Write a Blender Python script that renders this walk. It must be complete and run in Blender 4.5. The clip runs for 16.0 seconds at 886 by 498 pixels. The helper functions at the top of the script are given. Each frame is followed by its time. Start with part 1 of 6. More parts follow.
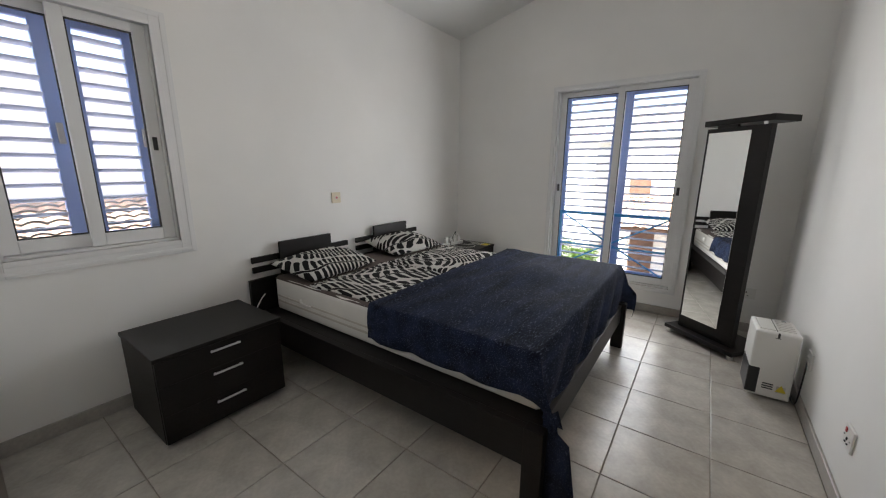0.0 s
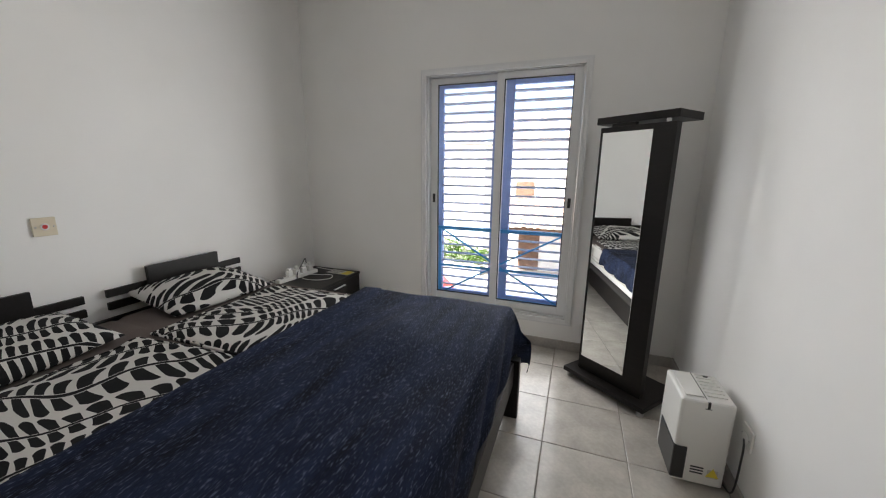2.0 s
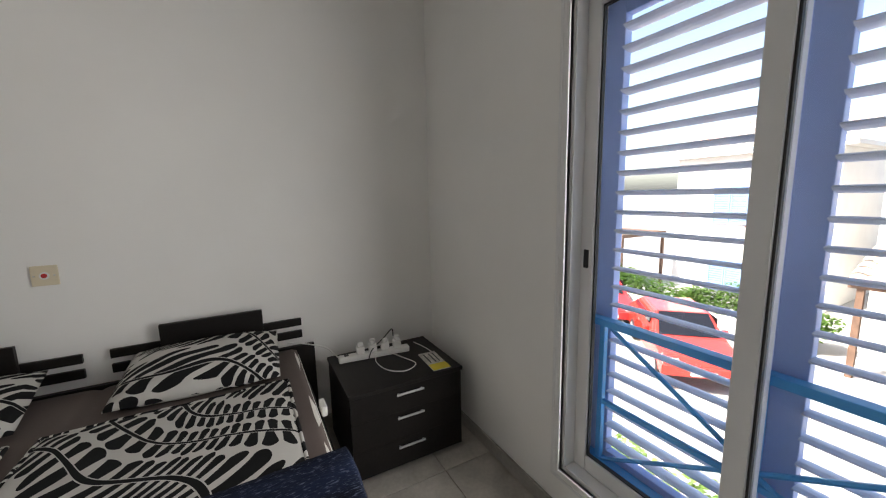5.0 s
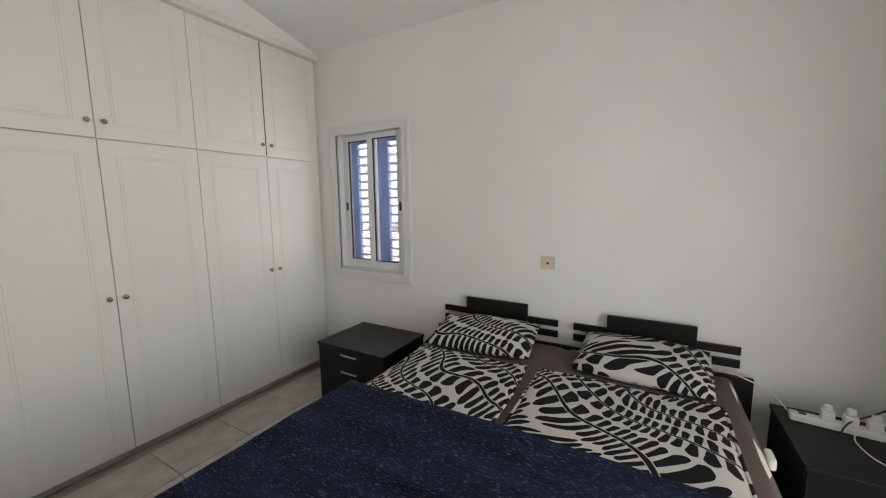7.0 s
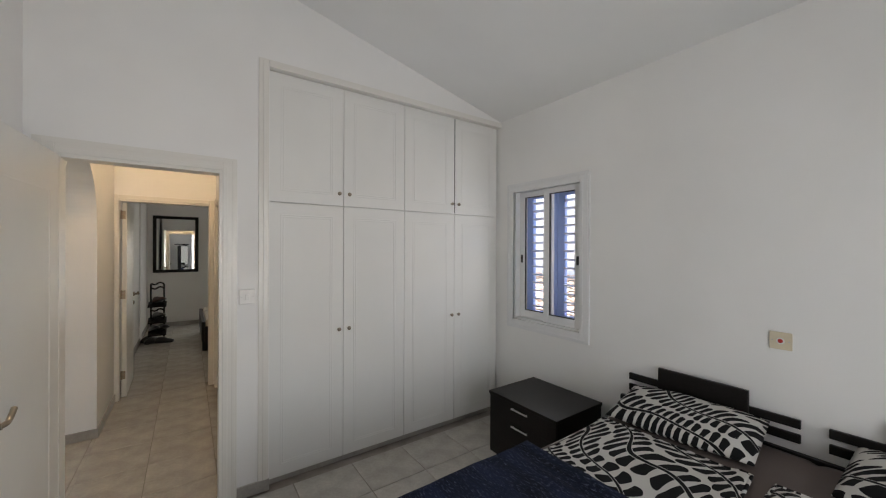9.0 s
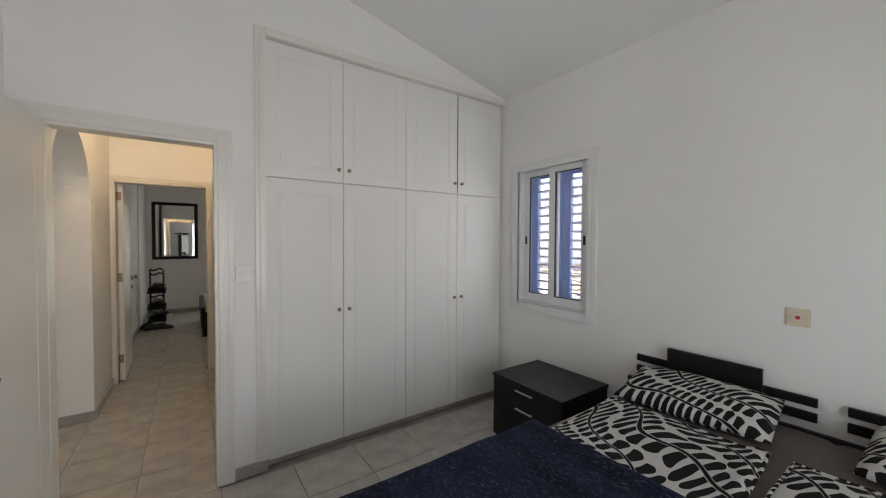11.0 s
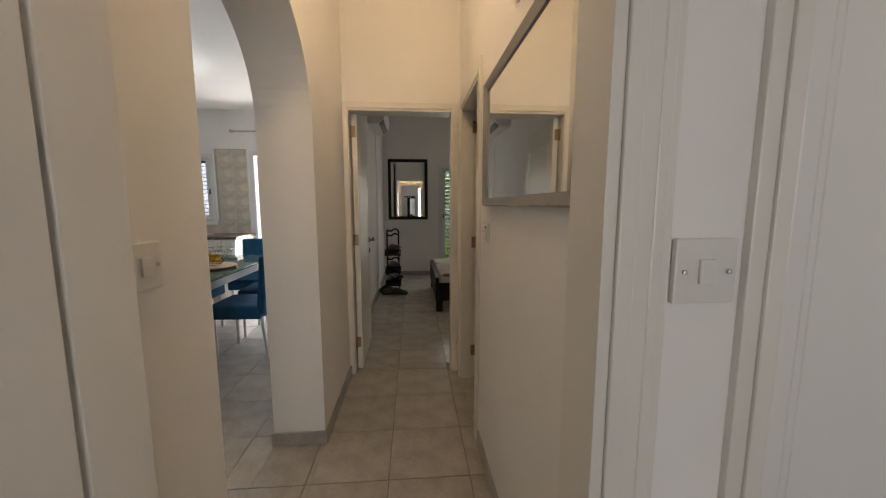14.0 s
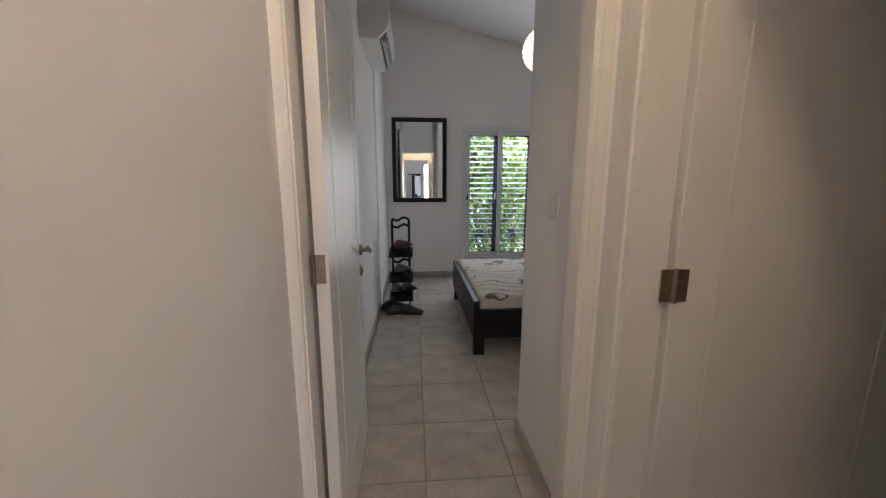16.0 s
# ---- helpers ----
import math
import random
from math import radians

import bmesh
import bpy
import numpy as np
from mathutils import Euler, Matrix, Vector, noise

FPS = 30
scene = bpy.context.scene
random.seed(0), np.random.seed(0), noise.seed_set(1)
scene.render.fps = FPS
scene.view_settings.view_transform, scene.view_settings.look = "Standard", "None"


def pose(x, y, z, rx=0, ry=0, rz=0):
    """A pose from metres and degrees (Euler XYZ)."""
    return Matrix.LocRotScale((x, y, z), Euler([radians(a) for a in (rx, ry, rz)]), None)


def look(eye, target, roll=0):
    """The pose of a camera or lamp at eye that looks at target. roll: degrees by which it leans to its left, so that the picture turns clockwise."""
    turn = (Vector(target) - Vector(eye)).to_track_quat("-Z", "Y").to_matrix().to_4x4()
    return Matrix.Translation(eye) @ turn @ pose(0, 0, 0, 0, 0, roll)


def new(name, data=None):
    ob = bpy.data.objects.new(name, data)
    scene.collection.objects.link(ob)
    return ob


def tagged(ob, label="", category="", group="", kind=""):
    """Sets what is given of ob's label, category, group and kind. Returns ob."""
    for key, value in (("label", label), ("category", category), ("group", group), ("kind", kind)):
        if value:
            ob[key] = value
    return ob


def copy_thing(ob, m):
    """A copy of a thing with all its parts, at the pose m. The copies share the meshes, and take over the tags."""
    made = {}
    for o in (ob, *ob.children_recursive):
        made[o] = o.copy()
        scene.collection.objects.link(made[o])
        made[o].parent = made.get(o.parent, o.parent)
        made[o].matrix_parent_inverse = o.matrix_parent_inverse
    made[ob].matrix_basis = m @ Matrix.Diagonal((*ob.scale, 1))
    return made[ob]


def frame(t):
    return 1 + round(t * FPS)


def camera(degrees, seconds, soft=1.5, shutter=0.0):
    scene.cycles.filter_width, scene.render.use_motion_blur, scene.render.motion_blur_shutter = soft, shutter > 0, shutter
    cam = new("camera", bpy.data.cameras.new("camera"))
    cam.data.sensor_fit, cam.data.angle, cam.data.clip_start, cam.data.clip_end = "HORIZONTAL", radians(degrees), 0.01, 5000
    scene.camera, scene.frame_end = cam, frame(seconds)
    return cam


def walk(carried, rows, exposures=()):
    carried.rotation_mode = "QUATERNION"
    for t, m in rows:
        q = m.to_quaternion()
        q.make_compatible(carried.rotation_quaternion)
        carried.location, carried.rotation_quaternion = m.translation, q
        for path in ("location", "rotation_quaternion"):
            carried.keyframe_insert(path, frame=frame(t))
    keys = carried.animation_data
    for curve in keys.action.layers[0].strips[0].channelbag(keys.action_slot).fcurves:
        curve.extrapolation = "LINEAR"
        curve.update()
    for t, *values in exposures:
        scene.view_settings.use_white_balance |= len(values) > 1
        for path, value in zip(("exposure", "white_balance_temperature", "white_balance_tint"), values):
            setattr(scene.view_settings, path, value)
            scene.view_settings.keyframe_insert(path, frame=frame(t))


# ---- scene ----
cam = camera(101.3, 16.0, soft=1.15)
PATH = [
    (0, (-0.122, 0.036, 1.313), (-1.262, 1.622, 0.882), 0.3),
    (0.5, (-0.168, 0.053, 1.309), (-1.27, 1.63, 0.762), 0.3),
    (1, (-0.198, 0.299, 1.32), (-1.186, 1.947, 0.763), 0.6),
    (1.5, (-0.219, 0.638, 1.339), (-1.022, 2.403, 0.849), 0.9),
    (2, (-0.279, 1.033, 1.353), (-0.948, 2.87, 0.93), 0.6),
    (2.5, (-0.248, 1.472, 1.356), (-0.891, 3.328, 0.975), 0.2),
    (3, (-0.27, 1.874, 1.348), (-0.918, 3.73, 0.981), 0.3),
    (3.2, (-0.302, 2.032, 1.35), (-0.944, 3.894, 1.004), 0.3),
    (5.3, (-0.462, 2.753, 1.393), (-2.341, 3.373, 1.096), -1.1),
    (5.5, (-0.454, 2.706, 1.408), (-2.389, 3.111, 1.104), -0.9),
    (6, (-0.378, 2.623, 1.445), (-2.352, 2.514, 1.145), -0.7),
    (6.5, (-0.312, 2.539, 1.492), (-2.204, 1.964, 1.191), -0.8),
    (7, (-0.276, 2.527, 1.47), (-1.996, 1.54, 1.214), -0.6),
    (7.5, (-0.243, 2.515, 1.477), (-1.742, 1.212, 1.238), -0.3),
    (8, (-0.191, 2.501, 1.506), (-1.488, 0.989, 1.326), -0.2),
    (8.5, (-0.183, 2.501, 1.52), (-1.342, 0.873, 1.435), 0.1),
    (8.7, (-0.177, 2.496, 1.532), (-1.328, 0.86, 1.498), 0.2),
    (10.8, (-0.217, 2.414, 1.464), (-1.36, 0.773, 1.51), 0.3),
    (11, (-0.212, 2.415, 1.439), (-1.355, 0.775, 1.389), 0.3),
    (11.5, (-0.204, 2.362, 1.386), (-1.31, 0.708, 1.182), 0.1),
    (12, (-0.165, 2.144, 1.363), (-1.107, 0.392, 1.153), 0.0),
    (12.5, (-0.216, 1.753, 1.355), (-0.863, -0.128, 1.143), -0.4),
    (13, (-0.169, 1.332, 1.351), (-0.542, -0.622, 1.144), -0.2),
    (13.5, (-0.132, 0.869, 1.337), (-0.376, -1.105, 1.124), -0.2),
    (14, (-0.079, 0.436, 1.321), (-0.24, -1.542, 1.076), 0.0),
    (14.5, (0.029, -0.016, 1.327), (-0.125, -1.989, 1.042), 0.2),
    (15, (0.052, -0.462, 1.32), (-0.1, -2.435, 1.03), 0.2),
    (15.5, (0.119, -0.883, 1.309), (-0.031, -2.852, 0.991), 0.1),
    (16, (0.089, -1.364, 1.289), (-0.065, -3.326, 0.934), 0.1),
]
EXPOSURES = [(0, 2.15, 6350, 10), (1, 2.28, 6300, 10), (2, 2.25, 6350, 10), (3.2, 1.9, 6450, 10), (5.5, 1.85, 6550, 10), (6, 2.5, 6500, 10),
             (7, 2.18, 6500, 10), (8, 2.04, 6450, 10), (8.5, 2.03, 6350, 10), (11, 2.0, 6250, 10), (12, 2.08, 6200, 10), (12.5, 1.93, 6200, 10),
             (13, 1.85, 6250, 10), (13.5, 1.68, 6300, 10), (14, 1.7, 6600, 13), (14.5, 1.9, 6480, 14), (15, 2.15, 6250, 15), (15.5, 2.4, 6150, 17), (16, 2.6, 5650, 17)]
walk(cam, [(t, look(eye, target, roll)) for t, eye, target, roll in PATH], EXPOSURES)

# ---- world and light ----
NORTH_LAMP, WEST_LAMP, SOUTH_LAMP, FAR_LAMP = 5.9, 0.5, 30.0, 2.2
TUBE_GLOW, LANTERN_GLOW, HALL_GLOW = 2.7, 0.28, 14.0
SUN_ELEVATION, SUN_AZIMUTH = 52.0, 200.0
world = bpy.data.worlds.new("sky")
scene.world = world
world.use_nodes = True
wn = world.node_tree
wn.nodes.clear()
sky = wn.nodes.new("ShaderNodeTexSky")
sky.sky_type = "NISHITA"
sky.sun_disc = False
sky.sun_elevation, sky.sun_rotation = radians(SUN_ELEVATION), radians(SUN_AZIMUTH)
sky.dust_density = 3.0
bg = wn.nodes.new("ShaderNodeBackground")
bg.inputs["Strength"].default_value = 0.15
wo = wn.nodes.new("ShaderNodeOutputWorld")
wn.links.new(sky.outputs[0], bg.inputs[0])
wn.links.new(bg.outputs[0], wo.inputs[0])


def lamp(name, kind, energy, color, place, target, **settings):
    data = bpy.data.lights.new(name, kind)
    data.energy, data.color = energy, color
    if kind == "AREA":
        data.shape, data.size, data.size_y = "RECTANGLE", settings["size"], settings["size_y"]
        data.spread = radians(settings.get("spread", 180))
    elif kind == "SUN":
        data.angle = settings["angle"]
    else:
        data.shadow_soft_size = settings["radius"]
    ob = new(name, data)
    ob.matrix_world = look(place, target)
    return ob


sa = radians(SUN_AZIMUTH)
se = radians(SUN_ELEVATION)
sun_way = Vector((math.sin(sa) * math.cos(se), math.cos(sa) * math.cos(se), math.sin(se)))
lamp("sun", "SUN", 5.0, (1.0, 0.95, 0.88), sun_way * 50, (0, 0, 0), angle=radians(0.6))

# added area lamps stand in for the bright sky at three bedroom windows and the dining-room door
lamp("window_light_north", "AREA", NORTH_LAMP, (1.0, 0.975, 0.935), (-0.86, 3.812, 1.155), (-0.86, 2.0, 1.155), size=1.08, size_y=1.74, spread=160)
lamp("window_light_west", "AREA", WEST_LAMP, (1.0, 0.975, 0.935), (-2.617, 0.495, 1.475), (-1.0, 0.495, 1.475), size=0.60, size_y=1.06, spread=160)
lamp("window_light_far", "AREA", FAR_LAMP, (1.0, 0.97, 0.89), (-1.08, -6.325, 1.12), (-1.08, -3.0, 1.12), size=0.84, size_y=1.6)
lamp("window_light_south", "AREA", SOUTH_LAMP, (1.0, 0.98, 0.95), (1.655, -5.45, 1.3), (1.655, 0.0, 0.9), size=1.3, size_y=2.2)


# ---- materials ----
def mat(name, color, rough=0.5, metal=0.0, vary=0.06, scale=6.0, grain=0.0, grain_scale=120.0, bump=0.0, stretch=(1, 1, 1), per_object=0.0, coat=0.0):
    """A procedural surface: base colour, stains at one scale, grain at another, and a fine relief."""
    m = bpy.data.materials.new(name)
    m.use_nodes = True
    nt = m.node_tree
    p = nt.nodes["Principled BSDF"]
    p.inputs["Roughness"].default_value = rough
    p.inputs["Metallic"].default_value = metal
    p.inputs["Coat Weight"].default_value = coat
    co = nt.nodes.new("ShaderNodeTexCoord")
    mp = nt.nodes.new("ShaderNodeMapping")
    mp.inputs["Scale"].default_value = stretch
    nt.links.new(co.outputs["Object"], mp.inputs["Vector"])
    big = nt.nodes.new("ShaderNodeTexNoise")
    big.inputs["Scale"].default_value = scale
    big.inputs["Detail"].default_value = 4
    fine = nt.nodes.new("ShaderNodeTexNoise")
    fine.inputs["Scale"].default_value = grain_scale
    fine.inputs["Detail"].default_value = 3
    for n in (big, fine):
        nt.links.new(mp.outputs[0], n.inputs["Vector"])
    dark = tuple(c * (1 - vary * 2) for c in color)
    light = tuple(min(1, c * (1 + vary)) for c in color)
    ramp = nt.nodes.new("ShaderNodeValToRGB")
    ramp.color_ramp.elements[0].position, ramp.color_ramp.elements[1].position = 0.3, 0.7
    ramp.color_ramp.elements[0].color, ramp.color_ramp.elements[1].color = (*dark, 1), (*light, 1)
    nt.links.new(big.outputs["Fac"], ramp.inputs["Fac"])
    last = ramp.outputs["Color"]
    if grain:
        mix = nt.nodes.new("ShaderNodeMix")
        mix.data_type, mix.blend_type = "RGBA", "OVERLAY"
        mix.inputs["Factor"].default_value = grain
        nt.links.new(last, mix.inputs["A"])
        nt.links.new(fine.outputs["Fac"], mix.inputs["B"])
        last = mix.outputs["Result"]
    if per_object:
        info = nt.nodes.new("ShaderNodeObjectInfo")
        rng = nt.nodes.new("ShaderNodeMapRange")
        rng.inputs["To Min"].default_value, rng.inputs["To Max"].default_value = 1 - per_object, 1 + per_object
        hsv = nt.nodes.new("ShaderNodeHueSaturation")
        nt.links.new(info.outputs["Random"], rng.inputs["Value"])
        nt.links.new(rng.outputs[0], hsv.inputs["Value"])
        nt.links.new(last, hsv.inputs["Color"])
        last = hsv.outputs["Color"]
    nt.links.new(last, p.inputs["Base Color"])
    if bump:
        b = nt.nodes.new("ShaderNodeBump")
        b.inputs["Strength"].default_value, b.inputs["Distance"].default_value = bump, 0.004
        nt.links.new(fine.outputs["Fac"], b.inputs["Height"])
        nt.links.new(b.outputs[0], p.inputs["Normal"])
    return m


def pane_mat(name, color=(1, 1, 1), rough=0.0):
    """Thin clear glass: mostly see-through, with a mirror's share that grows at a slant."""
    m = bpy.data.materials.new(name)
    m.use_nodes = True
    nt = m.node_tree
    nt.nodes.remove(nt.nodes["Principled BSDF"])
    out = nt.nodes["Material Output"]
    clear = nt.nodes.new("ShaderNodeBsdfTransparent")
    clear.inputs["Color"].default_value = (*color, 1)
    gloss = nt.nodes.new("ShaderNodeBsdfGlossy")
    gloss.inputs["Roughness"].default_value = rough
    fr = nt.nodes.new("ShaderNodeFresnel")
    fr.inputs["IOR"].default_value = 1.45
    mix = nt.nodes.new("ShaderNodeMixShader")
    nt.links.new(fr.outputs[0], mix.inputs[0])
    nt.links.new(clear.outputs[0], mix.inputs[1])
    nt.links.new(gloss.outputs[0], mix.inputs[2])
    nt.links.new(mix.outputs[0], out.inputs["Surface"])
    return m


def glow_mat(name, color, strength):
    m = bpy.data.materials.new(name)
    m.use_nodes = True
    p = m.node_tree.nodes["Principled BSDF"]
    p.inputs["Base Color"].default_value = (*color, 1)
    p.inputs["Emission Color"].default_value = (*color, 1)
    p.inputs["Emission Strength"].default_value = strength
    return m


def leaf_print_mat(name):
    """Cotton printed with fans of black petals along stems, on off-white."""
    m = bpy.data.materials.new(name)
    m.use_nodes = True
    nt = m.node_tree
    N, L = nt.nodes.new, nt.links.new
    p = nt.nodes["Principled BSDF"]
    p.inputs["Roughness"].default_value = 0.9
    p.inputs["Specular IOR Level"].default_value = 0.15

    def op(kind, a, b=None):
        n = N("ShaderNodeMath")
        n.operation = kind
        for i, v in enumerate((a, b)):
            if v is None:
                continue
            if isinstance(v, (int, float)):
                n.inputs[i].default_value = v
            else:
                L(v, n.inputs[i])
        return n.outputs[0]

    co = N("ShaderNodeTexCoord")
    info = N("ShaderNodeObjectInfo")
    shift = N("ShaderNodeVectorMath")
    shift.operation = "MULTIPLY_ADD"
    shift.inputs[1].default_value = (7.3, 4.1, 0)
    L(info.outputs["Random"], shift.inputs[0])
    L(co.outputs["Object"], shift.inputs[2])
    flat = N("ShaderNodeMapping")
    flat.inputs["Rotation"].default_value, flat.inputs["Scale"].default_value = (0, 0, 0.6), (1, 1, 0)
    L(shift.outputs[0], flat.inputs["Vector"])
    # wandering stems: the cloth's own plane, bent by a slow noise
    warp = N("ShaderNodeTexNoise")
    warp.inputs["Scale"].default_value, warp.inputs["Detail"].default_value = 2.3, 0.0
    L(flat.outputs[0], warp.inputs["Vector"])
    wv = N("ShaderNodeVectorMath")
    wv.operation = "MULTIPLY_ADD"
    wv.inputs[1].default_value = (0.42, 0.42, 0)
    L(warp.outputs["Color"], wv.inputs[0])
    L(flat.outputs[0], wv.inputs[2])
    sep = N("ShaderNodeSeparateXYZ")
    L(wv.outputs[0], sep.inputs[0])
    lane_w = 0.215
    lane = op("DIVIDE", sep.outputs["X"], lane_w)
    row = op("FLOOR", lane)
    across = op("MULTIPLY", op("SUBTRACT", op("SUBTRACT", lane, row), 0.5), lane_w)
    away = op("ABSOLUTE", across)
    side = op("SIGN", across)
    # petals stand off both sides of a stem: slim at the stem, club-shaped at the tip
    along = op("ADD", op("MULTIPLY", sep.outputs["Y"], 6.2832 / 0.047), op("ADD", op("MULTIPLY", row, 2.1), op("MULTIPLY", side, 0.8)))
    beat = op("SINE", along)
    uneven = op("MULTIPLY", op("SINE", op("MULTIPLY", along, 0.37)), 0.010)
    slim = op("MULTIPLY", op("MAXIMUM", op("SUBTRACT", 0.075, away), 0.0), 11.5)
    tip = op("MULTIPLY", op("MAXIMUM", op("SUBTRACT", away, op("ADD", 0.078, uneven)), 0.0), 75.0)
    limit = op("ADD", op("ADD", -0.78, slim), op("MULTIPLY", tip, tip))
    petal = op("MULTIPLY", op("GREATER_THAN", beat, limit), op("GREATER_THAN", away, 0.0105))
    black = op("MAXIMUM", petal, op("LESS_THAN", away, 0.0078))
    mix = N("ShaderNodeMix")
    mix.data_type = "RGBA"
    mix.inputs["A"].default_value = (0.56, 0.545, 0.515, 1)
    mix.inputs["B"].default_value = (0.012, 0.012, 0.013, 1)
    L(black, mix.inputs["Factor"])
    L(mix.outputs["Result"], p.inputs["Base Color"])
    weave = N("ShaderNodeTexNoise")
    weave.inputs["Scale"].default_value = 300
    L(co.outputs["Object"], weave.inputs["Vector"])
    bump = N("ShaderNodeBump")
    bump.inputs["Strength"].default_value = 0.25
    bump.inputs["Distance"].default_value = 0.002
    L(weave.outputs["Fac"], bump.inputs["Height"])
    L(bump.outputs[0], p.inputs["Normal"])
    return m


PLASTER = mat("white_plaster", (0.88, 0.87, 0.85), 0.8, vary=0.02, scale=1.6, bump=0.05, grain_scale=220)
CEILING = mat("ceiling_paint", (0.85, 0.85, 0.84), 0.85, vary=0.02, scale=1.2, bump=0.2, grain_scale=140)
TILE = mat("floor_tile", (0.48, 0.45, 0.405), 0.24, vary=0.10, scale=7, grain=0.14, grain_scale=60, bump=0.04, per_object=0.05)
SKIRT = mat("skirting_tile", (0.40, 0.375, 0.345), 0.35, vary=0.08, scale=7, grain=0.2, grain_scale=60)
GROUT = mat("grout", (0.27, 0.24, 0.21), 0.9, vary=0.1, scale=10)
WHITE_FRAME = mat("white_powder_coat", (0.80, 0.80, 0.80), 0.3, vary=0.02, scale=3)
GLOSS_WHITE = mat("white_gloss_paint", (0.80, 0.78, 0.73), 0.32, vary=0.015, scale=3, bump=0.015, grain_scale=60)
WARDROBE_WHITE = mat("white_foil", (0.82, 0.815, 0.785), 0.62, vary=0.015, scale=2)
GASKET = mat("dark_gasket", (0.03, 0.03, 0.03), 0.6)
DARKWOOD = mat("black_brown_veneer", (0.010, 0.008, 0.0075), 0.45, vary=0.2, scale=5, grain=0.5, grain_scale=90, bump=0.06, stretch=(0.15, 1, 1))
STEEL = mat("brushed_steel", (0.62, 0.61, 0.60), 0.28, 1.0, vary=0.05, scale=8, grain=0.15, grain_scale=200)
SILVER = mat("silver_paint", (0.66, 0.66, 0.68), 0.35, 0.6, vary=0.03)
HINGE = mat("hinge_nickel", (0.36, 0.28, 0.20), 0.4, 0.8, vary=0.1, scale=40)
SHUTTER = mat("blue_shutter_paint", (0.36, 0.47, 0.79), 0.5, vary=0.05, scale=3)
SLAT = mat("shutter_slat", (0.68, 0.70, 0.78), 0.7, vary=0.05, scale=6)
RAIL_BLUE = mat("bright_blue_metal_paint", (0.08, 0.38, 0.74), 0.4, vary=0.06, scale=6)
DARK_SHUTTER = mat("dark_navy_shutter", (0.03, 0.035, 0.06), 0.45, vary=0.08)
GLASS = pane_mat("clear_glass")
MIRROR = mat("mirror_silver", (0.90, 0.91, 0.90), 0.015, 1.0, vary=0.0)
PRINT = leaf_print_mat("leaf_print_cotton")
SHEET = mat("taupe_jersey_sheet", (0.115, 0.09, 0.082), 0.95, vary=0.06, scale=5, bump=0.3, grain_scale=400)
MATTRESS = mat("white_knit_mattress", (0.72, 0.70, 0.66), 0.9, vary=0.03, scale=5, bump=0.6, grain_scale=180)
MATTRESS_BAND = mat("beige_mattress_band", (0.55, 0.51, 0.45), 0.9, vary=0.04, scale=5, bump=0.4, grain_scale=180)
NAVY = mat("navy_woven_throw", (0.010, 0.016, 0.040), 0.95, vary=0.35, scale=14, grain=0.5, grain_scale=220, bump=0.9, stretch=(1, 0.16, 1))
fl = NAVY.node_tree
fleck = fl.nodes.new("ShaderNodeTexNoise")
fleck.inputs["Scale"].default_value, fleck.inputs["Detail"].default_value = 250, 3
fleck_map = fl.nodes.new("ShaderNodeMapping")
fleck_map.inputs["Scale"].default_value = (1, 0.2, 1)
fleck_co = fl.nodes.new("ShaderNodeTexCoord")
fl.links.new(fleck_co.outputs["Object"], fleck_map.inputs["Vector"])
fl.links.new(fleck_map.outputs[0], fleck.inputs["Vector"])
fleck_ramp = fl.nodes.new("ShaderNodeValToRGB")
fleck_ramp.color_ramp.elements[0].position, fleck_ramp.color_ramp.elements[1].position = 0.57, 0.70
fl.links.new(fleck.outputs["Fac"], fleck_ramp.inputs["Fac"])
fleck_mix = fl.nodes.new("ShaderNodeMix")
fleck_mix.data_type = "RGBA"
fleck_mix.inputs["B"].default_value = (0.085, 0.105, 0.165, 1)
cloth_in = fl.nodes["Principled BSDF"].inputs["Base Color"]
fl.links.new(cloth_in.links[0].from_socket, fleck_mix.inputs["A"])
fl.links.new(fleck_ramp.outputs["Color"], fleck_mix.inputs["Factor"])
fl.links.new(fleck_mix.outputs["Result"], cloth_in)
PLASTIC = mat("white_plastic", (0.78, 0.77, 0.74), 0.35, vary=0.01)
CREAM_PLASTIC = mat("aged_cream_plastic", (0.72, 0.64, 0.48), 0.4, vary=0.03)
for dull, level in ((NAVY, 0.2), (DARKWOOD, 0.3), (SLAT, 0.2)):
    dull.node_tree.nodes["Principled BSDF"].inputs["Specular IOR Level"].default_value = level
BRONZE = mat("worn_bronze", (0.34, 0.29, 0.22), 0.32, 0.9, vary=0.1, scale=20)
BLACK_PLASTIC = mat("black_plastic", (0.02, 0.02, 0.022), 0.3, vary=0.05)
RED_PLASTIC = mat("red_plastic", (0.5, 0.03, 0.03), 0.35, vary=0.05)
YELLOW = mat("yellow_print", (0.75, 0.60, 0.05), 0.5, vary=0.05)
PAPER = mat("printed_paper", (0.62, 0.60, 0.56), 0.6, vary=0.2, scale=30)


# ---- building helpers ----
def face_box(bm, x0, x1, y0, y1, z0, z1):
    v = [bm.verts.new(c) for c in ((x0, y0, z0), (x1, y0, z0), (x1, y1, z0), (x0, y1, z0), (x0, y0, z1), (x1, y0, z1), (x1, y1, z1), (x0, y1, z1))]
    for f in ((3, 2, 1, 0), (4, 5, 6, 7), (0, 1, 5, 4), (1, 2, 6, 5), (2, 3, 7, 6), (3, 0, 4, 7)):
        bm.faces.new([v[i] for i in f])
    return v


